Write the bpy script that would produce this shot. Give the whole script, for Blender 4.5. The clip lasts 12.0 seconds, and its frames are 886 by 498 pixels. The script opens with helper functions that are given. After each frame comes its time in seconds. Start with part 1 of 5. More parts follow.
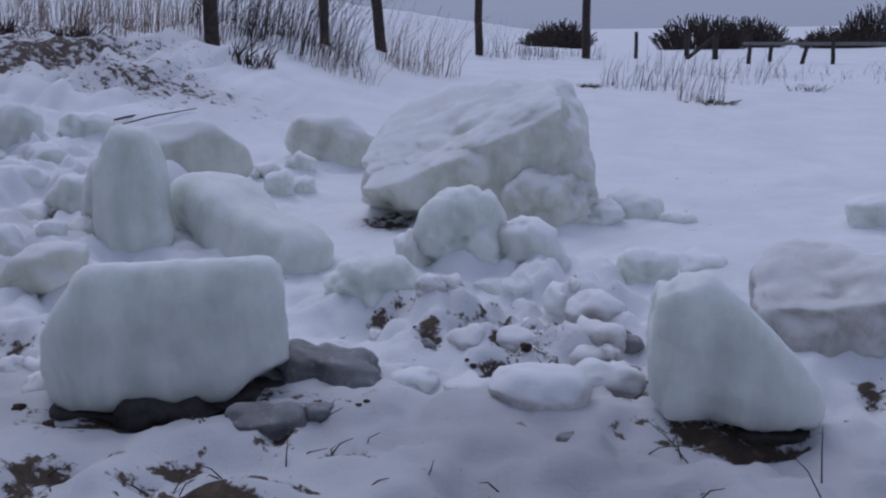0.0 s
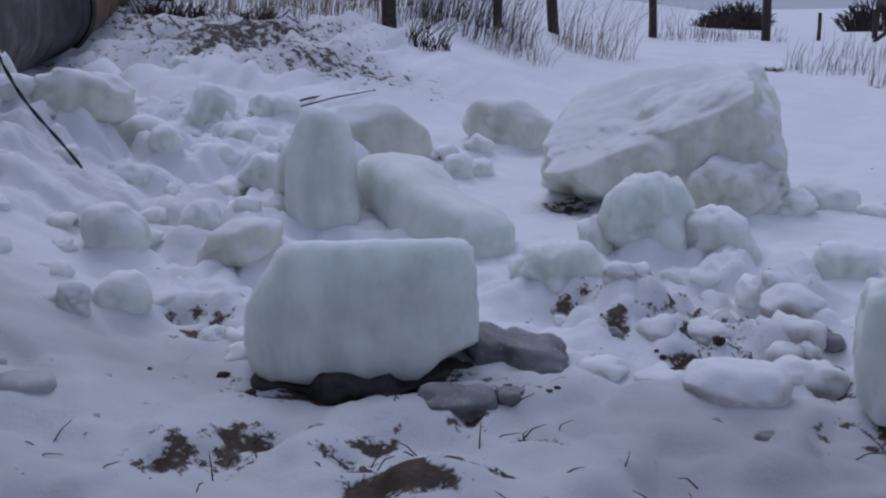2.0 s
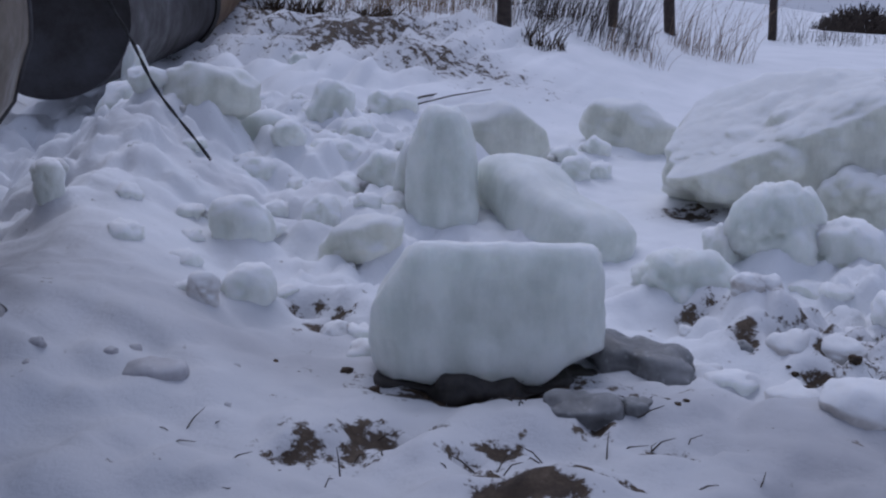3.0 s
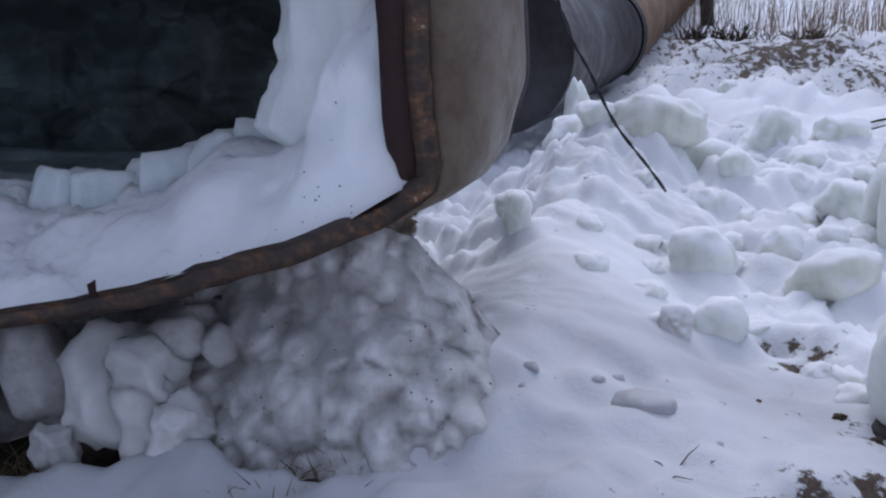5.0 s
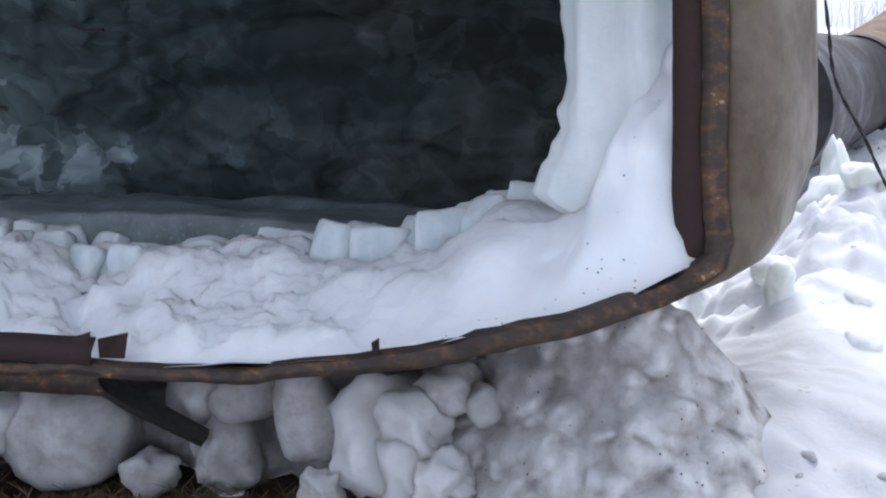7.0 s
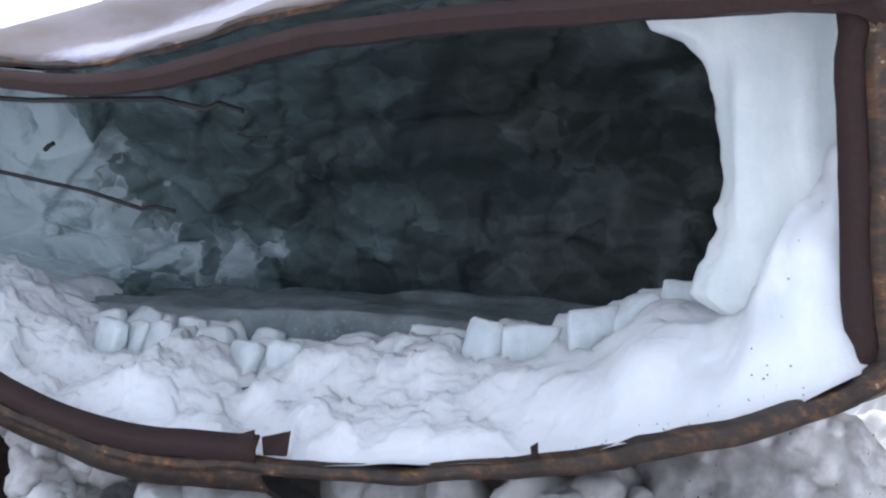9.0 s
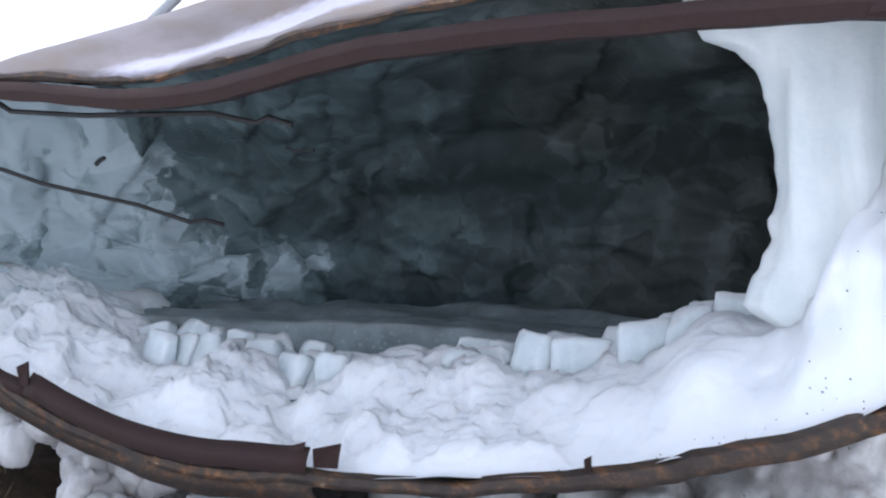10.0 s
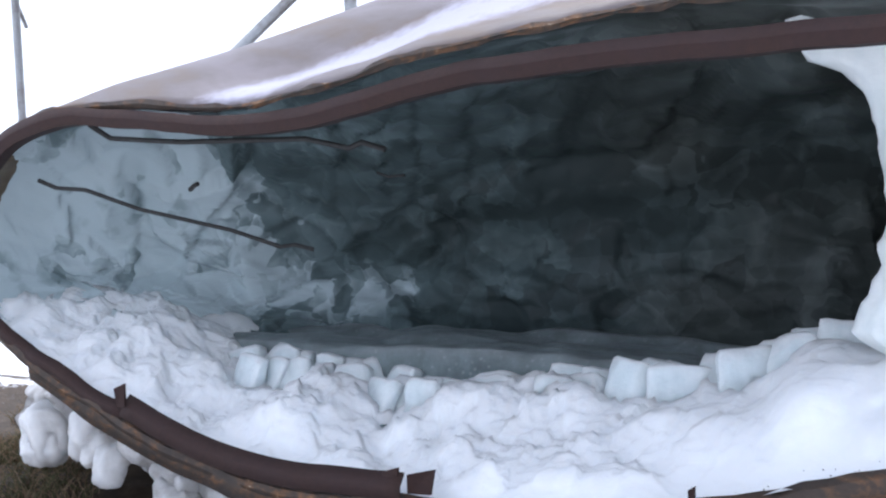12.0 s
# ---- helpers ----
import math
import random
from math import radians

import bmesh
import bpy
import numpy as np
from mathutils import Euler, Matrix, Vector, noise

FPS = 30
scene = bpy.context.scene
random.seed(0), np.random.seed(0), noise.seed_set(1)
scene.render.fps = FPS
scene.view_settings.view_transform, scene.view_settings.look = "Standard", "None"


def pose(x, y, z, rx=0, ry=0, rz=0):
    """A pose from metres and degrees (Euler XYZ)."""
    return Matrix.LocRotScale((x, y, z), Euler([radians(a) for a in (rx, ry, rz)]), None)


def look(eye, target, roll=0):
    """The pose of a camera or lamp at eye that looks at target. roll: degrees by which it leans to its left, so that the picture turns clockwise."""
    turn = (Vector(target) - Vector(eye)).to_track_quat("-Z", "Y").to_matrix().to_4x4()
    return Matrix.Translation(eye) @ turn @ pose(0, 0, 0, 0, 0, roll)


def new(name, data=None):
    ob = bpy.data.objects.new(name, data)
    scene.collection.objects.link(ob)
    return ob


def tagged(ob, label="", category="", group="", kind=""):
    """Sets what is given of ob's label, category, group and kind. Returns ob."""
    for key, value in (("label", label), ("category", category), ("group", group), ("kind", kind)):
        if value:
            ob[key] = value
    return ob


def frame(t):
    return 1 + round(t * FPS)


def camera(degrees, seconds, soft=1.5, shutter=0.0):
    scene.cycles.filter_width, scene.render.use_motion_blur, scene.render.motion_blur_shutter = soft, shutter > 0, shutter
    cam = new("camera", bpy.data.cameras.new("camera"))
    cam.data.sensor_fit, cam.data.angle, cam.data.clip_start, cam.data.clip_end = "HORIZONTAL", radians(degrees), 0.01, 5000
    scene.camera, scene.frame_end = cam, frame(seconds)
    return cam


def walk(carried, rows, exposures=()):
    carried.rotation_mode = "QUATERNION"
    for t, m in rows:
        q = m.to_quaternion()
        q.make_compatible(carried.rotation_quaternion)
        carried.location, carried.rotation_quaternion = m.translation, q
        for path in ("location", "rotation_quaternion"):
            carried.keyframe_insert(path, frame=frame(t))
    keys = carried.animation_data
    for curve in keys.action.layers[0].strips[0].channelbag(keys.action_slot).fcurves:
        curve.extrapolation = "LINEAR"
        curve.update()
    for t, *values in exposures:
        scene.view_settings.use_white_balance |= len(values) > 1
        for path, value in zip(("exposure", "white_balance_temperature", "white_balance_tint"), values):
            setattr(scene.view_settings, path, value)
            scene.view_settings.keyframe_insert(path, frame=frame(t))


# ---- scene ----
cam = camera(47.8, 12.0, soft=2.2)
PATH = [
    (0, (-0.045, 0.105, 1.423), (-0.217, 2.051, 0.996), -0.7),
    (0.5, (-0.062, 0.105, 1.428), (-0.288, 2.044, 0.991), -1.0),
    (1, (-0.105, 0.103, 1.425), (-0.405, 2.03, 0.981), -1.1),
    (1.5, (-0.144, 0.096, 1.432), (-0.539, 2.001, 0.969), -0.6),
    (2, (-0.186, 0.098, 1.432), (-0.667, 1.985, 0.975), -0.9),
    (2.5, (-0.24, 0.096, 1.436), (-0.82, 1.954, 0.977), -0.5),
    (4.5, (-0.553, 0.027, 1.466), (-1.657, 1.645, 1.065), -2.3),
    (5, (-0.653, -0.035, 1.445), (-1.984, 1.411, 1.072), -3.6),
    (5.5, (-0.749, -0.102, 1.494), (-2.174, 1.249, 1.111), -2.5),
    (6, (-0.802, -0.114, 1.524), (-2.278, 1.187, 1.166), -1.8),
    (6.5, (-0.813, -0.147, 1.529), (-2.359, 1.078, 1.2), -1.7),
    (7, (-0.844, -0.18, 1.566), (-2.456, 0.97, 1.287), -2.4),
    (7.5, (-0.856, -0.207, 1.62), (-2.52, 0.88, 1.395), -2.7),
    (9.5, (-0.888, -0.316, 1.674), (-2.658, 0.61, 1.578), -3.5),
    (10, (-0.906, -0.336, 1.671), (-2.692, 0.559, 1.585), -3.6),
    (10.5, (-0.928, -0.343, 1.666), (-2.73, 0.519, 1.587), -3.6),
    (11, (-0.946, -0.381, 1.675), (-2.764, 0.45, 1.61), -3.4),
    (11.5, (-0.968, -0.401, 1.676), (-2.803, 0.392, 1.624), -3.3),
    (12, (-0.97, -0.416, 1.67), (-2.814, 0.358, 1.645), -3.6),
]
walk(cam, [(t, look(eye, target, roll)) for t, eye, target, roll in PATH],
     [(0, -0.55, 5430, 20), (2.7, -0.45, 5430, 20), (4.5, 0.02, 5600, 18), (5.0, 0.26, 5650, 17), (5.5, 0.70, 5800, 15), (7.0, 1.25, 6150, 12), (9.3, 1.68, 6200, 11), (12, 1.80, 6200, 11)])

# ---- world and light: overcast winter afternoon ----
world = bpy.data.worlds.new("overcast")
scene.world = world
world.use_nodes = True
wn, wl = world.node_tree.nodes, world.node_tree.links
wn.clear()
w_out = wn.new("ShaderNodeOutputWorld")
w_bg = wn.new("ShaderNodeBackground")
w_sky = wn.new("ShaderNodeTexSky")
w_sky.sky_type = "NISHITA"
w_sky.sun_disc = False
w_sky.sun_elevation = radians(60)
w_sky.sun_rotation = radians(-27)
w_sky.dust_density = 4.0
w_mix = wn.new("ShaderNodeMix")
w_mix.data_type = "RGBA"
w_mix.inputs[0].default_value = 0.85
w_mix.inputs[7].default_value = (4.4, 4.75, 5.6, 1)
wl.new(w_sky.outputs[0], w_mix.inputs[6])
wl.new(w_mix.outputs[2], w_bg.inputs[0])
w_bg.inputs[1].default_value = 0.095
wl.new(w_bg.outputs[0], w_out.inputs[0])
sun_data = bpy.data.lights.new("sun", "SUN")
sun_data.energy = 1.0
sun_data.angle = radians(40)
sun_data.color = (1.0, 0.97, 0.93)
sun = new("sun", sun_data)
sun.matrix_world = look((-3, 6, 12), (0, 0, 0))

# ---- noise and terrain functions ----
def hash3(i, j, k, seed):
    h = (i * 374761393 + j * 668265263 + k * 2147483647 + seed * 1274126177) & 0xFFFFFFFF
    h = ((h ^ (h >> 13)) * 1274126177) & 0xFFFFFFFF
    h = ((h ^ (h >> 16)) * 668265263) & 0xFFFFFFFF
    return ((h ^ (h >> 15)) & 0xFFFF) / 65535.0


def vnoise(p, seed=0):
    """Smooth value noise, -1 to 1, of an array of points."""
    p = np.asarray(p, float)
    i = np.floor(p).astype(np.int64)
    f = p - i
    f = f * f * f * (f * (f * 6 - 15) + 10)
    out = 0.0
    for a in (0, 1):
        for b in (0, 1):
            for c in (0, 1):
                wgt = (f[:, 0] if a else 1 - f[:, 0]) * (f[:, 1] if b else 1 - f[:, 1]) * (f[:, 2] if c else 1 - f[:, 2])
                out = out + wgt * hash3(i[:, 0] + a, i[:, 1] + b, i[:, 2] + c, seed)
    return out * 2 - 1


def fbm(p, octaves=4, seed=0):
    p = np.asarray(p, float)
    total, amp = 0.0, 1.0
    for o in range(octaves):
        total = total + amp * vnoise(p * 2 ** o + 17.3 * o, seed + o)
        amp *= 0.5
    return total


def domes(p, seed=0):
    """Rounded lumps, 0 to 1: height over the nearest of scattered centres."""
    p = np.asarray(p, float)
    i = np.floor(p).astype(np.int64)
    best = np.full(len(p), 9.0)
    for a in (-1, 0, 1):
        for c in (-1, 0, 1):
            for e in (-1, 0, 1):
                q = i + np.array([a, c, e])
                f = np.stack([hash3(q[:, 0], q[:, 1], q[:, 2], seed + k) for k in (1, 2, 3)], 1)
                size = .38 + .42 * hash3(q[:, 0], q[:, 1], q[:, 2], seed + 9)
                best = np.minimum(best, ((p - q - f) ** 2).sum(1) / size ** 2)
    return np.clip(1 - best, 0, 1) ** .8


def facets(p, seed=0, tilt=.9):
    """Broken crumbs, about -.5 to .5: each scattered cell is a flat piece with its own height and slope."""
    p = np.asarray(p, float)
    i = np.floor(p[:, :2]).astype(np.int64)
    best, val = np.full(len(p), 9.0), np.zeros(len(p))
    for a in (-1, 0, 1):
        for c in (-1, 0, 1):
            qx, qy = i[:, 0] + a, i[:, 1] + c
            h = [hash3(qx, qy, 0 * qx, seed + k) for k in range(5)]
            dx, dy = p[:, 0] - qx - h[0], p[:, 1] - qy - h[1]
            d = dx * dx + dy * dy
            z = h[2] - .5 + tilt * ((h[3] - .5) * dx + (h[4] - .5) * dy)
            val = np.where(d < best, z, val)
            best = np.minimum(best, d)
    return val


def ss(a, b, x):
    t = np.clip((np.asarray(x, float) - a) / (b - a), 0, 1)
    return t * t * (3 - 2 * t)


def seg(x, y, ax, ay, bx, by):
    t = np.clip(((x - ax) * (bx - ax) + (y - ay) * (by - ay)) / ((bx - ax) ** 2 + (by - ay) ** 2), 0, 1)
    return np.hypot(x - ax - t * (bx - ax), y - ay - t * (by - ay)), t


def ground_base(x, y):
    """The broad lie of the snow: a flat yard, a bank towards the fence, a ridge beside the tank."""
    x, y = np.asarray(x, float), np.asarray(y, float)
    z = 0.80 * ss(5, 24, y) * (0.5 + 0.5 * ss(5, -2, x)) + 0.12 * ss(3.8, 6.5, y)
    z = z + 0.11 * np.clip(np.minimum(y, 12) - 4, 0, None) * ss(-1, -5, x)
    z = z + 0.14 * np.clip(np.minimum(y, 15) - 8, 0, None) * ss(-7, -10, x)
    d, t = seg(x, y, -3.15, 3.05, -4.6, 5.9)
    z = z + (0.36 + 0.16 * t) * np.exp(-(d / 0.62) ** 2)
    return z + .56 * far_hump(x, y)


def far_hump(x, y):
    """The soil rises in a grassy hump at the tank's far end."""
    u, v = tank_uv(x, y)
    return ss(-2.5, -3.6, u) * ss(-1.6, -.2, v) * ss(5.5, 3.5, v)


# axes of the tank: along the opening, into the tank, up
TO, TU = Vector((-3.62, 1.51, 0)), Vector((0.7715, 0.6362, 0))
TV = Vector((-TU.y, TU.x, 0))


def tank_uv(x, y):
    dx, dy = x - TO.x, y - TO.y
    return dx * TU.x + dy * TU.y, dx * TV.x + dy * TV.y


def tank_pt(u, v, z):
    return TO + TU * u + TV * v + Vector((0, 0, z))


DIRT = []


def dirt_spot(x, y, rx, ry, turn=0, amount=1.0):
    DIRT.append((x, y, rx, ry, radians(turn), amount * .88))


dirt_spot(-1.76, 2.92, 0.27, 0.13, 24, .78)
dirt_spot(-1.62, 3.10, 0.09, 0.10, 17, 1.20)
dirt_spot(-1.85, 2.82, 0.09, 0.07, 17, 1.10)
dirt_spot(-1.01, 2.86, 0.19, 0.10, 17, 1.25)
dirt_spot(-1.21, 3.10, 0.08, 0.07, 7, 1.10)
dirt_spot(-0.93, 3.35, 0.07, 0.10, 17, 1.10)
dirt_spot(-0.64, 3.22, 0.12, 0.06, 11, 1.10)
dirt_spot(-1.29, 2.99, 0.08, 0.04, 17, 1.00)
dirt_spot(-0.71, 2.91, 0.12, 0.03, 11, 1.00)
dirt_spot(-2.29, 2.48, 0.04, 0.03, 17, 0.90)
dirt_spot(-2.16, 2.53, 0.03, 0.03, 42, 0.90)
dirt_spot(-1.40, 3.61, 0.51, 0.16, 15, 1.25)
dirt_spot(-0.29, 4.48, 0.15, 0.10, 10, 1.10)
dirt_spot(-0.10, 4.34, 0.13, 0.09, 17, 1.10)
dirt_spot(-0.19, 4.18, 0.09, 0.05, 17, 1.00)
dirt_spot(-0.49, 4.40, 0.10, 0.13, 17, 0.90)
dirt_spot(-0.71, 4.71, 0.16, 0.10, 10, 0.70)
dirt_spot(-2.54, 4.22, 0.13, 0.10, 33, 0.75)
dirt_spot(0.35, 3.97, 0.10, 0.21, 4, 1.25)
dirt_spot(-0.21, 4.47, 0.15, 0.11, 4, 1.10)
dirt_spot(0.23, 4.54, 0.13, 0.10, 4, 1.00)
dirt_spot(0.70, 3.57, 0.34, 0.14, 2, 1.25)
dirt_spot(1.30, 3.94, 0.06, 0.14, -9, 1.00)
dirt_spot(0.45, 3.11, 0.04, 0.03, -10, 1.00)
dirt_spot(-0.99, 6.72, 0.21, 0.28, 4, 1.10)
dirt_spot(-0.14, 4.57, 0.44, 0.47, 2, 0.55)
dirt_spot(0.23, 4.16, 0.28, 0.27, 1, 0.60)
dirt_spot(-3.77, 4.63, 0.05, 0.07, 72, 0.80)
dirt_spot(-1.65, 3.07, 0.16, 0.10, 0, 1.20)
dirt_spot(-1.20, 3.12, 0.08, 0.06, 4, 1.10)
dirt_spot(-1.29, 3.00, 0.09, 0.04, 4, 1.00)
dirt_spot(-1.09, 2.96, 0.07, 0.03, 4, 1.00)
dirt_spot(-0.93, 3.36, 0.07, 0.10, 4, 1.10)
dirt_spot(-0.64, 3.23, 0.12, 0.06, 4, 1.10)
dirt_spot(-2.35, 4.11, 0.10, 0.18, 4, 0.90)
dirt_spot(-1.05, 2.70, 0.17, 0.09, 10, 1.45)
dirt_spot(-0.90, 2.72, 0.08, 0.07, 10, 1.40)
dirt_spot(-0.95, 2.85, 0.10, 0.05, 10, 1.20)
dirt_spot(-0.85, 2.87, 0.06, 0.04, 10, 1.10)
dirt_spot(-1.49, 3.13, 0.10, 0.04, 10, 1.10)
dirt_spot(-0.61, 3.23, 0.10, 0.04, 10, 1.00)
dirt_spot(-5.8, 11.6, 1.6, 1.0, 20, .95)
dirt_spot(-4.2, 10.6, 1.3, .7, 0, .7)
dirt_spot(-7.4, 12.8, 1.5, 1.0, 0, .9)
dirt_spot(-6.9, 9.9, .9, .5, 20, .6)


def ground_detail(x, y):
    p = np.stack([x, y, np.zeros_like(x)], 1)
    near = ss(30, 10, y)
    rubble = ss(-1.4, -2.6, x + .12 * (y - 5)) * ss(3.7, 4.7, y) * ss(9.5, 7.5, y) * (1 - .9 * np.exp(-(((x + 3.5) / .65) ** 2 + ((y - 4.2) / .95) ** 2)))
    mid = np.exp(-((x + .1) / 1.1) ** 2 - ((y - 4.9) / .85) ** 2)
    u, v = tank_uv(x, y)
    heap = ss(1.6, .7, u) * ss(-.3, .5, v) * ss(-4.2, -3, u)
    wp = p + .05 * np.stack([vnoise(p * 5, 91), vnoise(p * 5, 92), np.zeros_like(x)], 1)
    lump = .62 * domes(wp * 2.7, 5) + .36 * domes(wp * 6.2 + 3, 6) + .12 * np.abs(vnoise(p * 14, 7))
    z = .018 * fbm(p * 1.1, 3, 1) * near + .014 * fbm(p * 5, 4, 2) * near
    z = z + (lump - .22) * (.23 * rubble + .30 * mid + .06 * heap)
    z = z + .05 * fbm(p * .25, 2, 9) * ss(10, 25, y)
    bank = ss(-2, -5, x) * ss(8, 10, y)
    z = z + bank * (.26 * (domes(wp * 1.7, 15) - .25) + .13 * (domes(wp * 3.8, 16) - .25))
    dirt = np.zeros_like(x)
    for cx, cy, rx, ry, a, k in DIRT:
        dx, dy = x - cx, y - cy
        ux, uy = dx * math.cos(a) + dy * math.sin(a), -dx * math.sin(a) + dy * math.cos(a)
        dirt = np.maximum(dirt, k * np.exp(-((ux / rx) ** 2 + (uy / ry) ** 2)))
    z = z - .03 * ss(.4, .9, dirt)
    # the yard's snow stops in a thick broken edge before the tank's underside
    edge = .07 * vnoise(p * 2.6, 33) + .03 * vnoise(p * 7, 34)
    reach = np.interp(u, [-8, -3.5, -2, -1.0, -.4, .25, .8, 1.2], [.0, .05, .16, .2, .42, .36, .1, -.2])
    lip = ss(0, .05, v + edge - reach) * ss(.8, .6, u) * ss(-7.5, -6, u)
    z = z - .11 * lip + .05 * np.exp(-((v + edge - reach + .08) / .1) ** 2) * ss(.9, .6, u) * ss(-4, -2.5, u)
    dirt = np.maximum(dirt * (1 - ss(.05, -.1, v + edge - reach) * ss(1.2, .9, u) * ss(-4.5, -3.5, u) * ss(-1.5, -.2, v)), 1.25 * lip)
    trod = ss(4.6, 3.2, y) * ss(-9, -6, x) * ss(7, 4, x)
    z = z - trod * .08 * np.clip(fbm(p * 2.6, 2, 51), 0, 1) + trod * (.045 * domes(wp * 2.3, 56) + .028 * domes(wp * 5.2, 57))
    yard = ss(8.5, 7.0, y) * ss(-7, -5, x) * ss(3.2, 1.8, x) * ss(.2, -.2, v - .5 * ss(1.9, 1.2, u))
    z = z + yard * (.042 * fbm(wp * 3.4, 3, 58) - .045 * np.clip(fbm(p * 4.6, 2, 59) - .1, 0, 1) + .012 * fbm(p * 11, 2, 60))
    hump = far_hump(x, y)
    z = z + hump * .05 * fbm(p * 2.2, 3, 61)
    dirt = np.maximum(dirt, 1.1 * hump * ss(-.45, .1, vnoise(p * 1.7, 62)))
    # near snow darkened in colour for lens falloff as well as trodden grime
    grime_and_shade = np.maximum(trod * (.75 + .35 * vnoise(p * 1.3, 54)), .5 * (rubble + mid) * np.clip(vnoise(p * 2.2, 53), 0, 1))
    return z, dirt, grime_and_shade


DRIFTS = []


def drift_z(x, y):
    """Snow blown up against the foot of each block."""
    z = np.zeros_like(x)
    for cx, cy, r, h in DRIFTS:
        near = np.nonzero((np.abs(x - cx) < r + .6) & (np.abs(y - cy) < r + .6))[0]
        d = np.hypot(x[near] - cx, y[near] - cy)
        z[near] = np.maximum(z[near], h * np.exp(-(np.clip(d - r * .8, 0, None) / (.07 + .25 * r)) ** 2))
    return z


def ground_z(x, y):
    x, y = np.array([float(x)]), np.array([float(y)])
    return float((ground_base(x, y) + ground_detail(x, y)[0])[0])


# ---- materials ----
def mat(name):
    m = bpy.data.materials.new(name)
    m.use_nodes = True
    nt = m.node_tree
    return m, nt.nodes, nt.links, nt.nodes["Principled BSDF"]


def noise_node(n, l, scale, detail=6, rough=.6, coords="Object"):
    tc = n.new("ShaderNodeTexCoord")
    t = n.new("ShaderNodeTexNoise")
    t.inputs["Scale"].default_value, t.inputs["Detail"].default_value, t.inputs["Roughness"].default_value = scale, detail, rough
    l.new(tc.outputs[coords], t.inputs["Vector"])
    return t


def ramp(n, l, src, *stops):
    r = n.new("ShaderNodeValToRGB")
    while len(r.color_ramp.elements) < len(stops):
        r.color_ramp.elements.new(.5)
    for e, (p, c) in zip(r.color_ramp.elements, stops):
        e.position = p
        e.color = (*c, 1) if len(c) == 3 else c
    l.new(src, r.inputs[0])
    return r


def mixc(n, l, fac, a, b, mode="MIX"):
    m = n.new("ShaderNodeMix")
    m.data_type, m.blend_type = "RGBA", mode
    for sock, val in ((m.inputs[0], fac), (m.inputs[6], a), (m.inputs[7], b)):
        if isinstance(val, (int, float)):
            sock.default_value = val
        elif isinstance(val, tuple):
            sock.default_value = (*val, 1)
        else:
            l.new(val, sock)
    return m


def bump(n, l, b, src, strength, dist):
    k = n.new("ShaderNodeBump")
    k.inputs["Strength"].default_value, k.inputs["Distance"].default_value = strength, dist
    l.new(src, k.inputs["Height"])
    l.new(k.outputs[0], b.inputs["Normal"])
    return k


def math_node(n, l, op, a, b):
    m = n.new("ShaderNodeMath")
    m.operation = op
    for sock, val in ((m.inputs[0], a), (m.inputs[1], b)):
        if isinstance(val, (int, float)):
            sock.default_value = val
        else:
            l.new(val, sock)
    return m


def snow_material():
    m, n, l, b = mat("snow")
    big = noise_node(n, l, 1.4, 5)
    fine = noise_node(n, l, 38, 5, .7)
    dirtn = noise_node(n, l, 9, 8, .72)
    at = n.new("ShaderNodeAttribute")
    at.attribute_name = "dirt"
    snow = ramp(n, l, big.outputs[0], (.3, (.76, .78, .80)), (.7, (.87, .88, .90)))
    soil = ramp(n, l, dirtn.outputs[0], (.3, (.018, .013, .010)), (.55, (.06, .042, .028)), (.75, (.13, .10, .07)))
    gate = math_node(n, l, "ADD", at.outputs["Fac"], math_node(n, l, "MULTIPLY", math_node(n, l, "SUBTRACT", dirtn.outputs[0], .5).outputs[0], 3.4).outputs[0])
    edge = ramp(n, l, gate.outputs[0], (.52, (0, 0, 0)), (.72, (1, 1, 1)))
    ag = n.new("ShaderNodeAttribute")
    ag.attribute_name = "grime_and_shade"
    soft = math_node(n, l, "MAXIMUM", ag.outputs["Fac"], at.outputs["Fac"])
    grime_and_shade = ramp(n, l, soft.outputs[0], (.05, (0, 0, 0)), (.9, (.8, .8, .8)))
    c1 = mixc(n, l, grime_and_shade.outputs[0], snow.outputs[0], (.32, .32, .34))
    c2 = mixc(n, l, edge.outputs[0], c1.outputs[2], soil.outputs[0])
    l.new(c2.outputs[2], b.inputs["Base Color"])
    b.inputs["Roughness"].default_value = .75
    b.inputs["Specular IOR Level"].default_value = .3
    bump(n, l, b, fine.outputs[0], .35, .02)
    return m


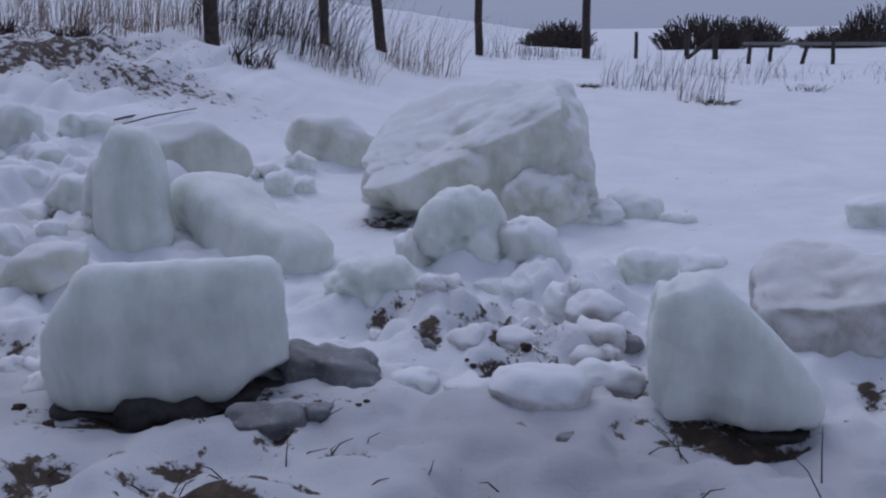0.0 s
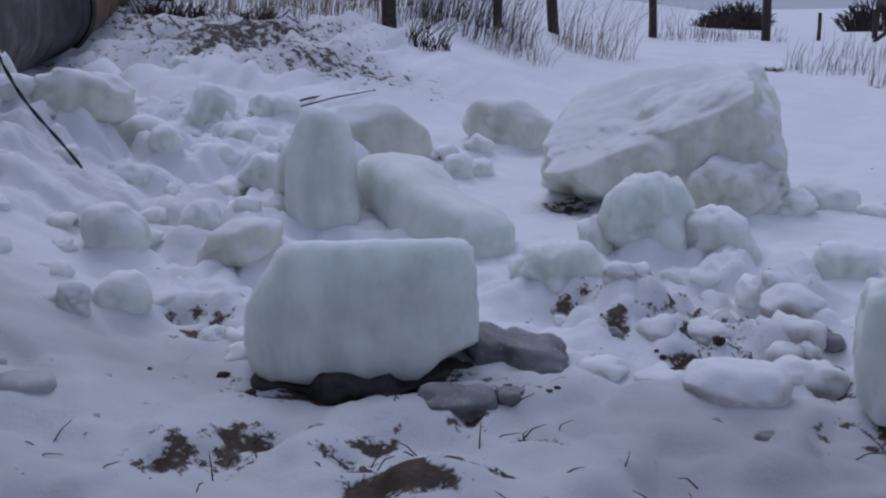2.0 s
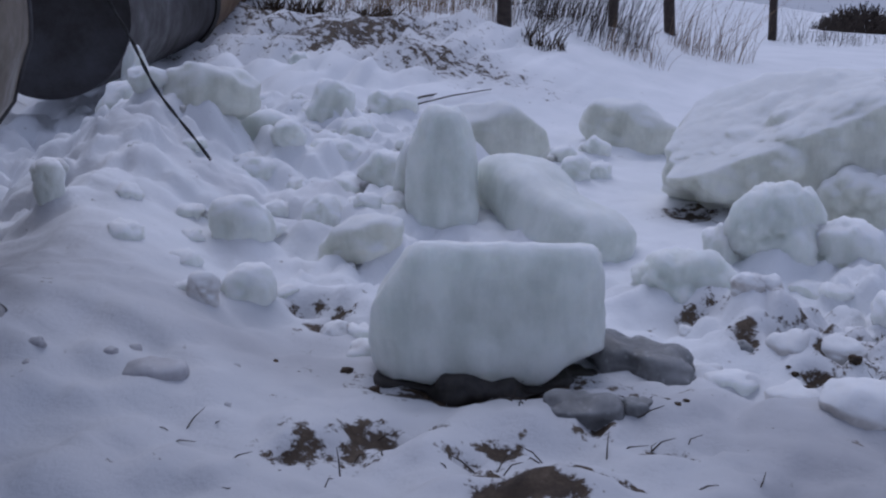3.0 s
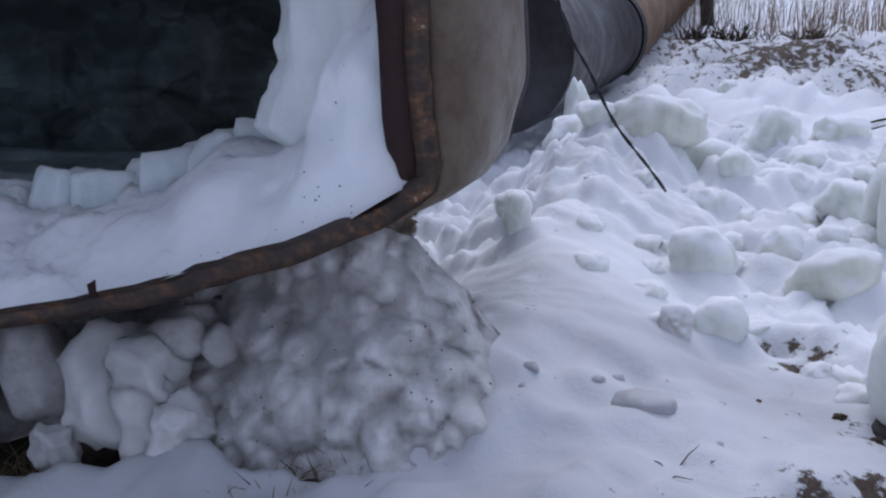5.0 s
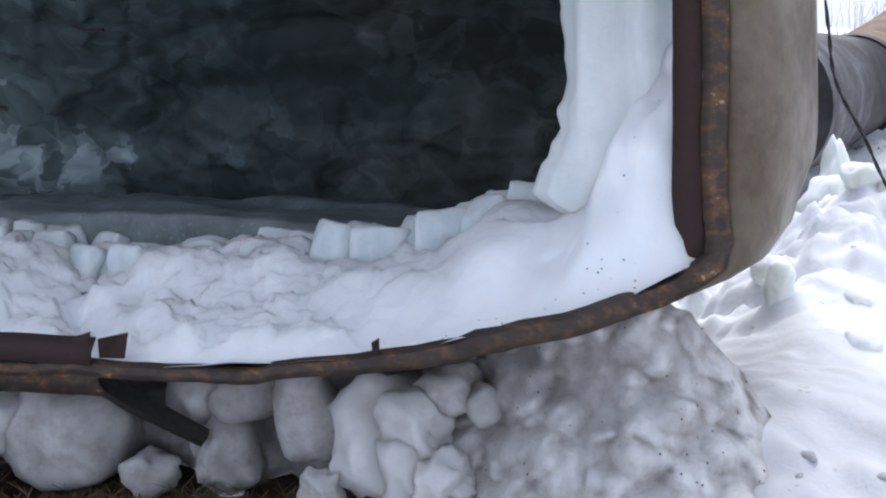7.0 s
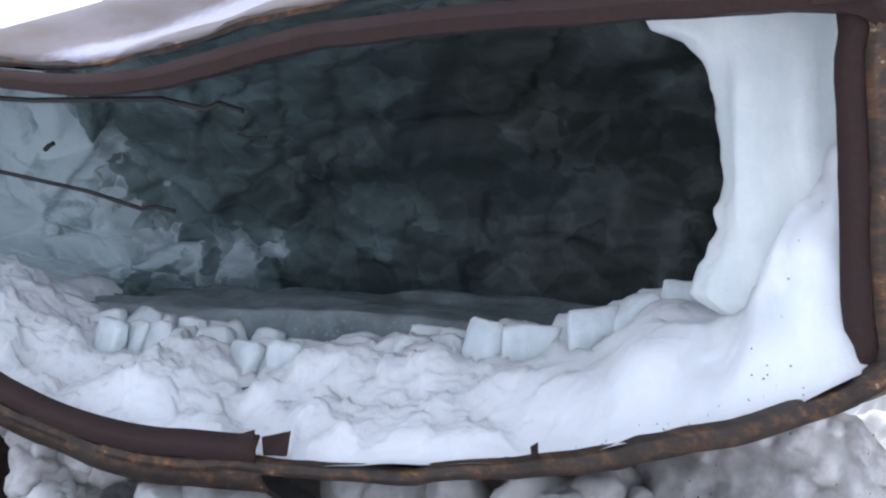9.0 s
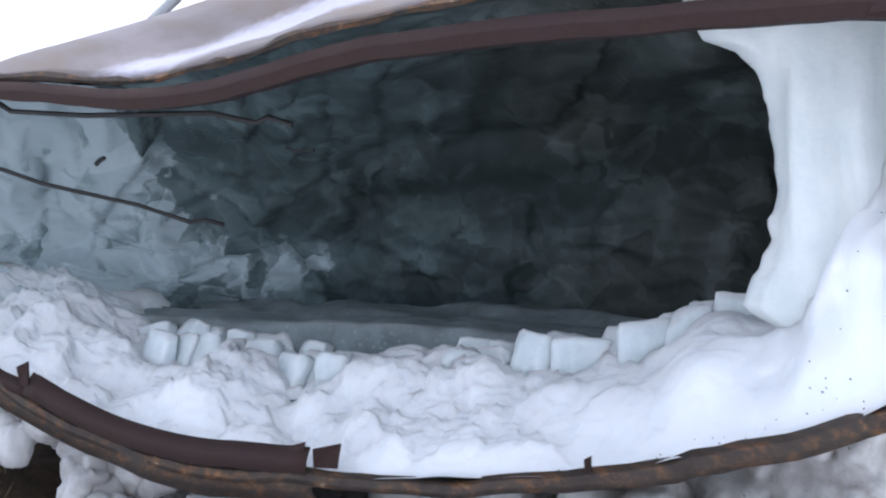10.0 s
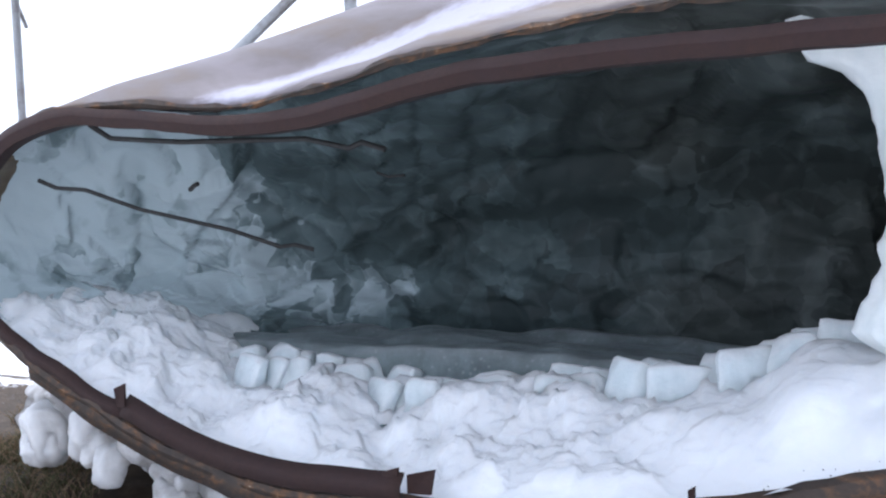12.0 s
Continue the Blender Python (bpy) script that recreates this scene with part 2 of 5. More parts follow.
def ice_material(name, tint, dark, snow=.5, grime_and_shade=(.5, .45, .42), dirty=0.0, rough=.28, sss=.55, frost_and_light=.35, cap=.55):
    """Milky ice: cloudy colour, upright streaks, soft light inside, powder snow on what faces up."""
    m, n, l, b = mat(name)
    tc = n.new("ShaderNodeTexCoord")
    mp = n.new("ShaderNodeMapping")
    mp.inputs["Scale"].default_value = (1, 1, .22)
    l.new(tc.outputs["Object"], mp.inputs["Vector"])
    cloud = noise_node(n, l, 4.5, 6)
    column = noise_node(n, l, 9, 4, .6)
    l.new(mp.outputs[0], column.inputs["Vector"])
    streak = noise_node(n, l, 16, 6, .7)
    geo = n.new("ShaderNodeNewGeometry")
    sep = n.new("ShaderNodeSeparateXYZ")
    l.new(geo.outputs["Normal"], sep.inputs[0])
    blend = math_node(n, l, "ADD", math_node(n, l, "MULTIPLY", cloud.outputs[0], .55).outputs[0], math_node(n, l, "MULTIPLY", column.outputs[0], .45).outputs[0])
    c = ramp(n, l, blend.outputs[0], (.40, dark), (.60, tint))
    vor = n.new("ShaderNodeTexVoronoi")
    vor.inputs["Scale"].default_value = 26
    l.new(tc.outputs["Object"], vor.inputs["Vector"])
    bub = ramp(n, l, vor.outputs["Distance"], (.05, (.14, .14, .14)), (.30, (0, 0, 0)))
    c = mixc(n, l, bub.outputs[0], c.outputs[0], (.82, .84, .83))
    d = ramp(n, l, streak.outputs[0], (.45, (0, 0, 0)), (.8, (1, 1, 1)))
    g = mixc(n, l, math_node(n, l, "MULTIPLY", d.outputs[0], dirty).outputs[0], c.outputs[2], grime_and_shade)
    worn = ramp(n, l, geo.outputs["Pointiness"], (.50, (0, 0, 0)), (.62, (frost_and_light, frost_and_light, frost_and_light)))
    g = mixc(n, l, worn.outputs[0], g.outputs[2], (.80, .82, .82))
    up = math_node(n, l, "ADD", sep.outputs[2], math_node(n, l, "MULTIPLY", streak.outputs[0], .5).outputs[0])
    cover = ramp(n, l, up.outputs[0], (cap, (0, 0, 0)), (cap + .5, (snow, snow, snow)))
    s = mixc(n, l, cover.outputs[0], g.outputs[2], (.80, .81, .82))
    l.new(s.outputs[2], b.inputs["Base Color"])
    r = ramp(n, l, cover.outputs[0], (0, (rough,) * 3), (1, (.8, .8, .8)))
    l.new(r.outputs[0], b.inputs["Roughness"])
    b.inputs["IOR"].default_value = 1.31
    b.inputs["Specular IOR Level"].default_value = .35
    b.inputs["Subsurface Weight"].default_value = sss
    b.inputs["Subsurface Radius"].default_value = (.9, .95, 1.0)
    b.inputs["Subsurface Scale"].default_value = .18
    bump(n, l, b, streak.outputs[0], .3, .02)
    return m


def cavern_material():
    """Clear and frosted plates of ice, dark where the ice is clear; some light and rust reflection is painted in."""
    m, n, l, b = mat("cavern_ice")
    warp = noise_node(n, l, 3.5, 3, .5)
    tc = n.new("ShaderNodeTexCoord")
    add = mixc(n, l, .22, (0.0, 0.0, 0.0), warp.outputs["Color"])
    l.new(tc.outputs["Object"], add.inputs[6])
    plates = []
    for scale in (2.9, 6.0, 12.5):
        vor = n.new("ShaderNodeTexVoronoi")
        vor.inputs["Scale"].default_value = scale
        l.new(add.outputs[2], vor.inputs["Vector"])
        sep = n.new("ShaderNodeSeparateColor")
        l.new(vor.outputs["Color"], sep.inputs[0])
        plates.append((sep.outputs[0], vor.outputs["Distance"]))
    fine = noise_node(n, l, 5, 4, .55)
    at = n.new("ShaderNodeAttribute")
    at.attribute_name = "frost_and_light"
    # brown tint that stands for rust reflected in the ice
    soil = n.new("ShaderNodeAttribute")
    soil.attribute_name = "rust_bounce"
    k = math_node(n, l, "MULTIPLY", fine.outputs[0], .34)
    for (tone, dist), a, e in zip(plates, (.28, .27, .16), (.10, .14, .08)):
        k = math_node(n, l, "ADD", k.outputs[0], math_node(n, l, "MULTIPLY", tone, a).outputs[0])
        k = math_node(n, l, "ADD", k.outputs[0], math_node(n, l, "MULTIPLY", dist, e).outputs[0])
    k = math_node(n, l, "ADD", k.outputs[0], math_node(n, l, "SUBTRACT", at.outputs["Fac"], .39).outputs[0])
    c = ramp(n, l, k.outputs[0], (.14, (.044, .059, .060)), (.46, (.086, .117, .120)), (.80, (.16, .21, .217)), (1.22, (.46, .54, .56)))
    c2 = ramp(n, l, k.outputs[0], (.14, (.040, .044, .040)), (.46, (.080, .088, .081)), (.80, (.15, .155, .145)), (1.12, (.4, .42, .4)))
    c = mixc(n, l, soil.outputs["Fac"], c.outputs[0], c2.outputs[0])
    l.new(c.outputs[2], b.inputs["Base Color"])
    b.inputs["Roughness"].default_value = .35
    b.inputs["IOR"].default_value = 1.31
    b.inputs["Specular IOR Level"].default_value = .25
    bump(n, l, b, k.outputs[0], .35, .04)
    return m


def metal_material(name, base, rust, amount, rough=.5, scale=5, metallic=0.0):
    m, n, l, b = mat(name)
    t = noise_node(n, l, scale, 8, .65)
    f = noise_node(n, l, scale * 9, 6, .7)
    k = ramp(n, l, t.outputs[0], (max(.02, .62 - amount), (0, 0, 0)), (.85 - amount * .4, (1, 1, 1)))
    r = ramp(n, l, f.outputs[0], (.3, tuple(v * .45 for v in rust)), (.7, rust))
    pv = ramp(n, l, f.outputs[0], (.2, tuple(v * .8 for v in base)), (.8, tuple(min(1, v * 1.15) for v in base)))
    c = mixc(n, l, k.outputs[0], pv.outputs[0], r.outputs[0])
    l.new(c.outputs[2], b.inputs["Base Color"])
    rr = ramp(n, l, k.outputs[0], (0, (rough,) * 3), (1, (.85,) * 3))
    l.new(rr.outputs[0], b.inputs["Roughness"])
    b.inputs["Metallic"].default_value = metallic
    bump(n, l, b, f.outputs[0], .3, .01)
    return m


def lip_material():
    """Dark brown steel with orange rust and pale flakes of old paint."""
    m, n, l, b = mat("rusted_lip")
    tc = n.new("ShaderNodeTexCoord")
    mp = n.new("ShaderNodeMapping")
    mp.inputs["Rotation"].default_value = (0, 0, radians(-39.5))
    mp.inputs["Scale"].default_value = (.35, 1.5, 1.5)
    l.new(tc.outputs["Object"], mp.inputs["Vector"])
    big, mid, fine = noise_node(n, l, 3.2, 5, .6), noise_node(n, l, 13, 6, .65), noise_node(n, l, 60, 5, .7)
    l.new(mp.outputs[0], mid.inputs["Vector"])
    c = ramp(n, l, mid.outputs[0], (.34, (.020, .013, .010)), (.50, (.050, .030, .019)), (.60, (.145, .066, .025)), (.74, (.26, .125, .045)))
    grey = ramp(n, l, big.outputs[0], (.42, (0, 0, 0)), (.58, (1, 1, 1)))
    c = mixc(n, l, math_node(n, l, "MULTIPLY", grey.outputs[0], .45).outputs[0], c.outputs[0], (.048, .036, .027))
    k = math_node(n, l, "ADD", math_node(n, l, "MULTIPLY", mid.outputs[0], .75).outputs[0], math_node(n, l, "MULTIPLY", fine.outputs[0], .25).outputs[0])
    flake = ramp(n, l, k.outputs[0], (.61, (0, 0, 0)), (.64, (1, 1, 1)))
    c = mixc(n, l, math_node(n, l, "MULTIPLY", flake.outputs[0], .75).outputs[0], c.outputs[2], (.36, .30, .22))
    l.new(c.outputs[2], b.inputs["Base Color"])
    b.inputs["Roughness"].default_value = .7
    bump(n, l, b, k.outputs[0], .5, .02)
    return m


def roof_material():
    """Grey-mauve old paint with sky reflection painted along the plate as a pale stripe, and rust breaking through."""
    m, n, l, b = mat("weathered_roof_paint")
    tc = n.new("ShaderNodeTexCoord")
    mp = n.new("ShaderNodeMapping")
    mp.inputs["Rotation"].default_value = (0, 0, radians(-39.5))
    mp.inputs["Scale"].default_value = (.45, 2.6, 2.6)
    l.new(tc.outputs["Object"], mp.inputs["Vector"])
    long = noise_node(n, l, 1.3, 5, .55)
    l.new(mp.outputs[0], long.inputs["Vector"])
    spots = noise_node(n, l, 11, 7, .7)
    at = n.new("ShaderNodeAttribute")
    at.attribute_name = "frost_and_light"
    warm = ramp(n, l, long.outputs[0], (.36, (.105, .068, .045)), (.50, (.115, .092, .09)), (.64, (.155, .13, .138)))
    # pale stripe of reflected sky put into the colour, broken up by spots
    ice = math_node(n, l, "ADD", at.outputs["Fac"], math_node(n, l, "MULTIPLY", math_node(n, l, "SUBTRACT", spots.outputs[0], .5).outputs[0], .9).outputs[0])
    sky_sheen = ramp(n, l, ice.outputs[0], (.35, (0, 0, 0)), (.85, (1, 1, 1)))
    paint = mixc(n, l, sky_sheen.outputs[0], warm.outputs[0], (.40, .39, .47))
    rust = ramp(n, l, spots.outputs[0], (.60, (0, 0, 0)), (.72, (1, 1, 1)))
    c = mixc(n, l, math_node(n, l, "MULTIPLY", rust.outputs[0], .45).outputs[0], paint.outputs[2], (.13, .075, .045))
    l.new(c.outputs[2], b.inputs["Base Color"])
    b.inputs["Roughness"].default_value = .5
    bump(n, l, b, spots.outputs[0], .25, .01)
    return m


def plain_material(name, a, c, scale=20, rough=.8):
    m, n, l, b = mat(name)
    t = noise_node(n, l, scale, 5)
    r = ramp(n, l, t.outputs[0], (.3, a), (.7, c))
    l.new(r.outputs[0], b.inputs["Base Color"])
    b.inputs["Roughness"].default_value = rough
    bump(n, l, b, t.outputs[0], .3, .01)
    return m


SNOW = snow_material()
ICE = ice_material("milky_ice", (.775, .80, .745), (.615, .65, .59), .45, sss=.9, rough=.3, frost_and_light=.15)
ICE_CAPPED = ice_material("snow_capped_ice", (.77, .785, .735), (.61, .635, .575), .95, sss=.85, rough=.35, cap=.45, frost_and_light=.15)
ICE_GREEN = ice_material("green_ice", (.75, .755, .665), (.57, .585, .50), .8, (.52, .46, .37), .22, frost_and_light=.15, cap=.5)
ICE_DIRTY = ice_material("soiled_ice", (.66, .64, .61), (.46, .43, .40), .9, (.15, .105, .075), .6, .6, cap=.3)
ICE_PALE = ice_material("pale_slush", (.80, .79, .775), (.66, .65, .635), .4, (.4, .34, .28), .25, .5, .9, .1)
ICE_CHIP = ice_material("sunk_ice", (.42, .41, .42), (.28, .27, .28), .2, (.2, .16, .14), .3, frost_and_light=.08)
ICE_STAINED = ice_material("stained_ice", (.62, .61, .58), (.44, .43, .40), .6, (.20, .13, .09), .55, .5, cap=.4)
ICE_GREY = ice_material("grey_ice", (.20, .20, .20), (.09, .09, .09), .12, (.05, .04, .035), .5, frost_and_light=.08)
# base tone lowered for the shade under the tank; brown streaks are soil
ICE_SHADE = ice_material("shaded_slush_ice", (.62, .605, .59), (.47, .455, .44), .2, (.20, .155, .12), .6, .6, .9, .1)
ICE_WALL = ice_material("ice_wall", (.80, .83, .81), (.68, .73, .72), .4)
ICE_PIECE = ice_material("cloudy_ice", (.74, .81, .83), (.57, .65, .67), .6, cap=.8, sss=.85)
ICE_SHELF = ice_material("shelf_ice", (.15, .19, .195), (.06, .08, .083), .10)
BANK = ice_material("bank_snow", (.87, .89, .90), (.80, .84, .86), .9, rough=.5, cap=.42, frost_and_light=.1, sss=.95)
CAVE_ICE = cavern_material()
PAINT = metal_material("aged_paint", (.15, .114, .074), (.085, .052, .03), .27, .3, 2.5)
PAINT_TOP = roof_material()
LIP = lip_material()
PRIMER = metal_material("red_primer", (.024, .0080, .0075), (.044, .018, .012), .35, .75)
GREY_METAL = metal_material("grey_paint", (.055, .053, .06), (.035, .028, .025), .35, .35, 3)
BROWN_METAL = metal_material("brown_paint", (.22, .15, .08), (.16, .08, .04), .4, .5, 3)
BLACK = plain_material("black_cable", (.012, .012, .012), (.03, .028, .026), 30, .6)
POST = plain_material("old_post", (.022, .016, .013), (.07, .052, .042), 12, .9)
STRAW = plain_material("dry_stalks", (.14, .09, .055), (.30, .21, .13), 9, .9)
TWIG = plain_material("dark_twigs", (.03, .022, .018), (.08, .06, .045), 9, .9)
GRASS = plain_material("winter_grass", (.05, .055, .02), (.12, .11, .05), 9, .9)
# wet soil, blackened in colour for the shade beneath the blocks
SOIL_IN_SHADE = plain_material("shaded_wet_soil", (.010, .008, .007), (.042, .034, .028), 22, .55)
TURF = plain_material("dead_turf", (.02, .014, .009), (.09, .06, .035), 25, .95)
GALV = metal_material("galvanised", (.34, .35, .36), (.2, .15, .12), .15, .4, 4, .3)
RAIL = plain_material("weathered_rail", (.13, .125, .125), (.2, .195, .19), 8, .9)


# ---- mesh helpers ----
def mesh_object(name, verts, faces, material, parent=None, label="", smooth=True):
    me = bpy.data.meshes.new(name)
    me.from_pydata([tuple(v) for v in verts], [], [tuple(f) for f in faces])
    me.materials.append(material)
    if smooth:
        me.polygons.foreach_set("use_smooth", [True] * len(me.polygons))
    me.update()
    ob = new(name, me)
    if parent is not None:
        ob.parent = parent
    if label:
        ob["label"] = label
    return ob


def empty(name, at, label, category, group=""):
    e = new(name)
    e.empty_display_size = .1
    e.location = at
    bpy.context.view_layer.update()
    return tagged(e, label, category, group)


def under(ob, parent):
    """Parent a mesh built in world coordinates to an empty."""
    ob.parent = parent
    ob.matrix_parent_inverse = Matrix.Translation(-Vector(parent.location))
    return ob


def grid_faces(rows, cols, closed=False):
    out = []
    for i in range(rows - 1):
        for j in range(cols if closed else cols - 1):
            k = (j + 1) % cols
            out.append((i * cols + j, i * cols + k, (i + 1) * cols + k, (i + 1) * cols + j))
    return out


def tube(points, radius, sides=6):
    """Verts and faces of a tube along points; radius may be a list."""
    pts = [Vector(p) for p in points]
    rad = radius if isinstance(radius, (list, tuple)) else [radius] * len(pts)
    verts, faces = [], []
    for i, p in enumerate(pts):
        d = (pts[min(i + 1, len(pts) - 1)] - pts[max(i - 1, 0)]).normalized()
        a = d.cross(Vector((0, 0, 1)) if abs(d.z) < .9 else Vector((1, 0, 0))).normalized()
        c = d.cross(a)
        for s in range(sides):
            w = 2 * math.pi * s / sides
            verts.append(p + (a * math.cos(w) + c * math.sin(w)) * rad[i])
    faces = grid_faces(len(pts), sides, True)
    faces.append(tuple(range(sides)))
    faces.append(tuple(range((len(pts) - 1) * sides, len(pts) * sides))[::-1])
    return verts, faces


def bezier(a, b, c, d, n=16):
    a, b, c, d = Vector(a), Vector(b), Vector(c), Vector(d)
    return [a * (1 - t) ** 3 + b * 3 * t * (1 - t) ** 2 + c * 3 * t * t * (1 - t) + d * t ** 3 for t in (i / (n - 1) for i in range(n))]


_cube_cache = {}


def cube_sphere(n):
    if n not in _cube_cache:
        bm = bmesh.new()
        bmesh.ops.create_cube(bm, size=2)
        bmesh.ops.subdivide_edges(bm, edges=bm.edges[:], cuts=n, use_grid_fill=True)
        v = np.array([x.co[:] for x in bm.verts])
        f = [tuple(q.index for q in x.verts) for x in bm.faces]
        bm.free()
        _cube_cache[n] = (v, f)
    return _cube_cache[n]


def chunk_verts(size, seed, boxy=5.0, rough=.05, cuts=3, n=11, taper=(0, 0), shear=(0, 0), planes=(), knob=0.0):
    """A broken piece of ice, base at z=0: a rounded box, chipped by random planes, worn by noise."""
    rng = random.Random(seed)
    v, f = cube_sphere(n)
    v = np.tan(v * .78) / np.tan(.78)
    r = (np.abs(v) ** boxy).sum(1) ** (1 / boxy)
    v = v / r[:, None]
    for _ in range(cuts):
        d = np.array([rng.uniform(-1, 1), rng.uniform(-1, 1), rng.uniform(-.3, 1)])
        d /= np.linalg.norm(d)
        lim = rng.uniform(.78, 1.0) * np.max(v @ d) * .9
        over = np.clip(v @ d - lim, 0, None)
        v = v - np.outer(over * .92, d)
    for nx, ny, nz, lim in planes:
        d = np.array([nx, ny, nz], float)
        d /= np.linalg.norm(d)
        v = v - np.outer(np.clip(v @ d - lim, 0, None) * .95, d)
    q = v * np.array(size) / max(size) * 1.5 + seed * 3.7
    nr = v / np.linalg.norm(v, axis=1)[:, None]
    amp = rough * fbm(q * 1.1, 4, seed % 97)
    fine = .3 * rough * np.abs(vnoise(q * 4, seed % 89))
    if knob:
        face = .25 + .75 * ss(.2, -.6, v[:, 1] + .3 * v[:, 2])
        amp = amp + knob * face * (domes(q * 2.2, seed % 83) - .3 + .5 * (domes(q * 4.6, seed % 79) - .3))
    v = v * np.array(size) / 2 + nr * ((amp - fine) * np.mean(size))[:, None]
    k = (v[:, 2] / size[2] + .5)
    v[:, 0] = v[:, 0] * (1 - taper[0] * k) + shear[0] * k
    v[:, 1] = v[:, 1] * (1 - taper[1] * k) + shear[1] * k
    v[:, 2] += size[2] / 2
    return v, f


_seed = [100]


def ice_chunk(x, y, w, d, h, rz=0, tilt=(0, 0), material=None, label="", boxy=3.4, rough=.085, cuts=3, sink=.05, n=11,
              taper=(0, 0), shear=(0, 0), name="ice_block", group="broken ice blocks", seed=None, z=None, planes=(), drift=.3, knob=0.0):
    _seed[0] += 1
    v, f = chunk_verts((w, d, h), seed or _seed[0], boxy, rough, cuts, n, taper, shear, planes, knob)
    ob = mesh_object(name, v, f, material or (ICE if n > 11 else ICE_CAPPED))
    gz = ground_z(x, y) if z is None else z
    if z is None and drift:
        DRIFTS.append((x, y, .42 * (w + d) / 2, min(.075, drift * .6 * h)))
    ob.matrix_world = pose(x, y, gz - sink, tilt[0], tilt[1], rz)
    return tagged(ob, label or "milky white block of broken ice lying on snow", "ice block", group)



# ---- the burst tank ----
RIM_U = [1.115, .81, .45, -.05, -.6, -1.13, -1.7, -2.15, -2.62, -3.1, -3.5]
RIM_Z = [1.02, .88, .78, .69, .645, .63, .645, .72, .88, 1.08, 1.30]
TOP_U = [1.08, .4, 0, -.4, -.84, -1.25, -1.63, -2.06, -2.54, -2.9, -3.25, -3.5]
TOP_Z = [2.20, 2.25, 2.28, 2.29, 2.28, 2.24, 2.22, 2.25, 2.33, 2.38, 2.34, 2.22]


def rim_curve(n=160):
    """The torn opening's edge, (u, v, z), closed: along the bottom, round the pointed end, back along the top, down the jamb."""
    pts = list(zip(RIM_U, RIM_Z)) + [(-3.85, 1.6), (-3.85, 1.95)] + list(zip(TOP_U, TOP_Z))[::-1] + [(1.125, 1.95), (1.128, 1.56), (1.125, 1.25)]
    p = np.array(pts)
    m = len(p)
    out = []
    for i in range(m):
        a, b, c, d = p[i - 1], p[i], p[(i + 1) % m], p[(i + 2) % m]
        for t in np.arange(0, 1, .125):
            out.append(.5 * (2 * b + (c - a) * t + (2 * a - 5 * b + 4 * c - d) * t * t + (3 * b - a - 3 * c + d) * t ** 3))
    out = np.array(out)
    s = np.concatenate([[0], np.cumsum(np.linalg.norm(np.diff(out, axis=0), axis=1))])
    g = np.linspace(0, s[-1], n, endpoint=False)
    u, z = np.interp(g, s, out[:, 0]), np.interp(g, s, out[:, 1])
    v = .05 + .12 * np.clip((u - .2) / .9, 0, 1) ** 2 + .16 * np.clip(-(u + .5) / 3, 0, 1.2)
    return np.stack([u, v, z], 1)


RIM = rim_curve()
CU, CZ = -1.25, 1.50


def out_dir(r):
    d = np.stack([(r[:, 0] - CU) / 2.4, (r[:, 2] - CZ) / .85], 1)
    d = np.stack([d[:, 0] / 2.4, d[:, 1] / .85], 1)
    return d / np.linalg.norm(d, axis=1)[:, None]


def rings(offsets):
    """World verts of rings round the rim; each offset is a function of (rim, outward direction)."""
    d = out_dir(RIM)
    verts = []
    for fn in offsets:
        q = fn(RIM.copy(), d)
        verts += [tank_pt(*row) for row in q]
    return verts


def shell_ring(phi, inset=0.0):
    def fn(r, d):
        up, side = np.clip(d[:, 1], 0, 1), np.clip(d[:, 0], 0, 1)
        low, left = np.clip(-d[:, 1], 0, 1), np.clip(-d[:, 0], 0, 1)
        wide = .34 * ss(.6, 1.08, r[:, 0]) * ss(2.3, 1.9, r[:, 2]) * np.sqrt(np.clip((r[:, 2] - .86) / .5, 0, 1)) - inset * side
        reach = np.interp(r[:, 0], [-4, -3.4, -2.4, -1.6, 0], [.08, .2, .33, .45, .55]) * up ** 2 + .2 * left ** 2 - inset * (1 - side)
        deep = .9 * side ** 2 + 1.15 * up ** 2 + .9 * low ** 2 + .9 * left ** 2
        k = math.sin(min(phi, math.pi / 2))
        if phi <= math.pi / 2:
            r[:, 0] += (d[:, 0] * reach * ss(1.0, .6, r[:, 0]) + wide) * k
            r[:, 2] += d[:, 1] * reach * k
            r[:, 1] += deep * (1 - math.cos(phi))
        else:
            f = math.sin(phi)
            r[:, 0] = CU + (r[:, 0] + d[:, 0] * reach * ss(1.0, .6, r[:, 0]) + wide - CU) * f
            r[:, 2] = CZ + (r[:, 2] + d[:, 1] * reach - CZ) * f
            r[:, 1] += deep + 2.6 * -math.cos(phi)
        return r
    return fn


tank = empty("burst_tank", tank_pt(-1.2, 1.2, .3), "collapsed steel water tank torn open and full of ice", "water tank")
phis = [0, .12, .3, .5, .7, .9, 1.1, 1.3, 1.57, 1.8, 2.1, 2.4, 2.7, 2.95, 3.1]
N = len(RIM)
is_top = [RIM[i][2] > 2.12 and RIM[i][0] < 1.04 for i in range(N)]
faces = [f for f in grid_faces(len(phis), N, True) if f[0] // N >= 9 or not (is_top[f[0] % N] and is_top[f[1] % N])]
shell = under(mesh_object("shell", rings([shell_ring(p) for p in phis]), faces, PAINT), tank)
tagged(shell, "tan and grey weathered painted steel shell")
mod = shell.modifiers.new("thickness", "SOLIDIFY")
mod.thickness, mod.offset = .012, -1


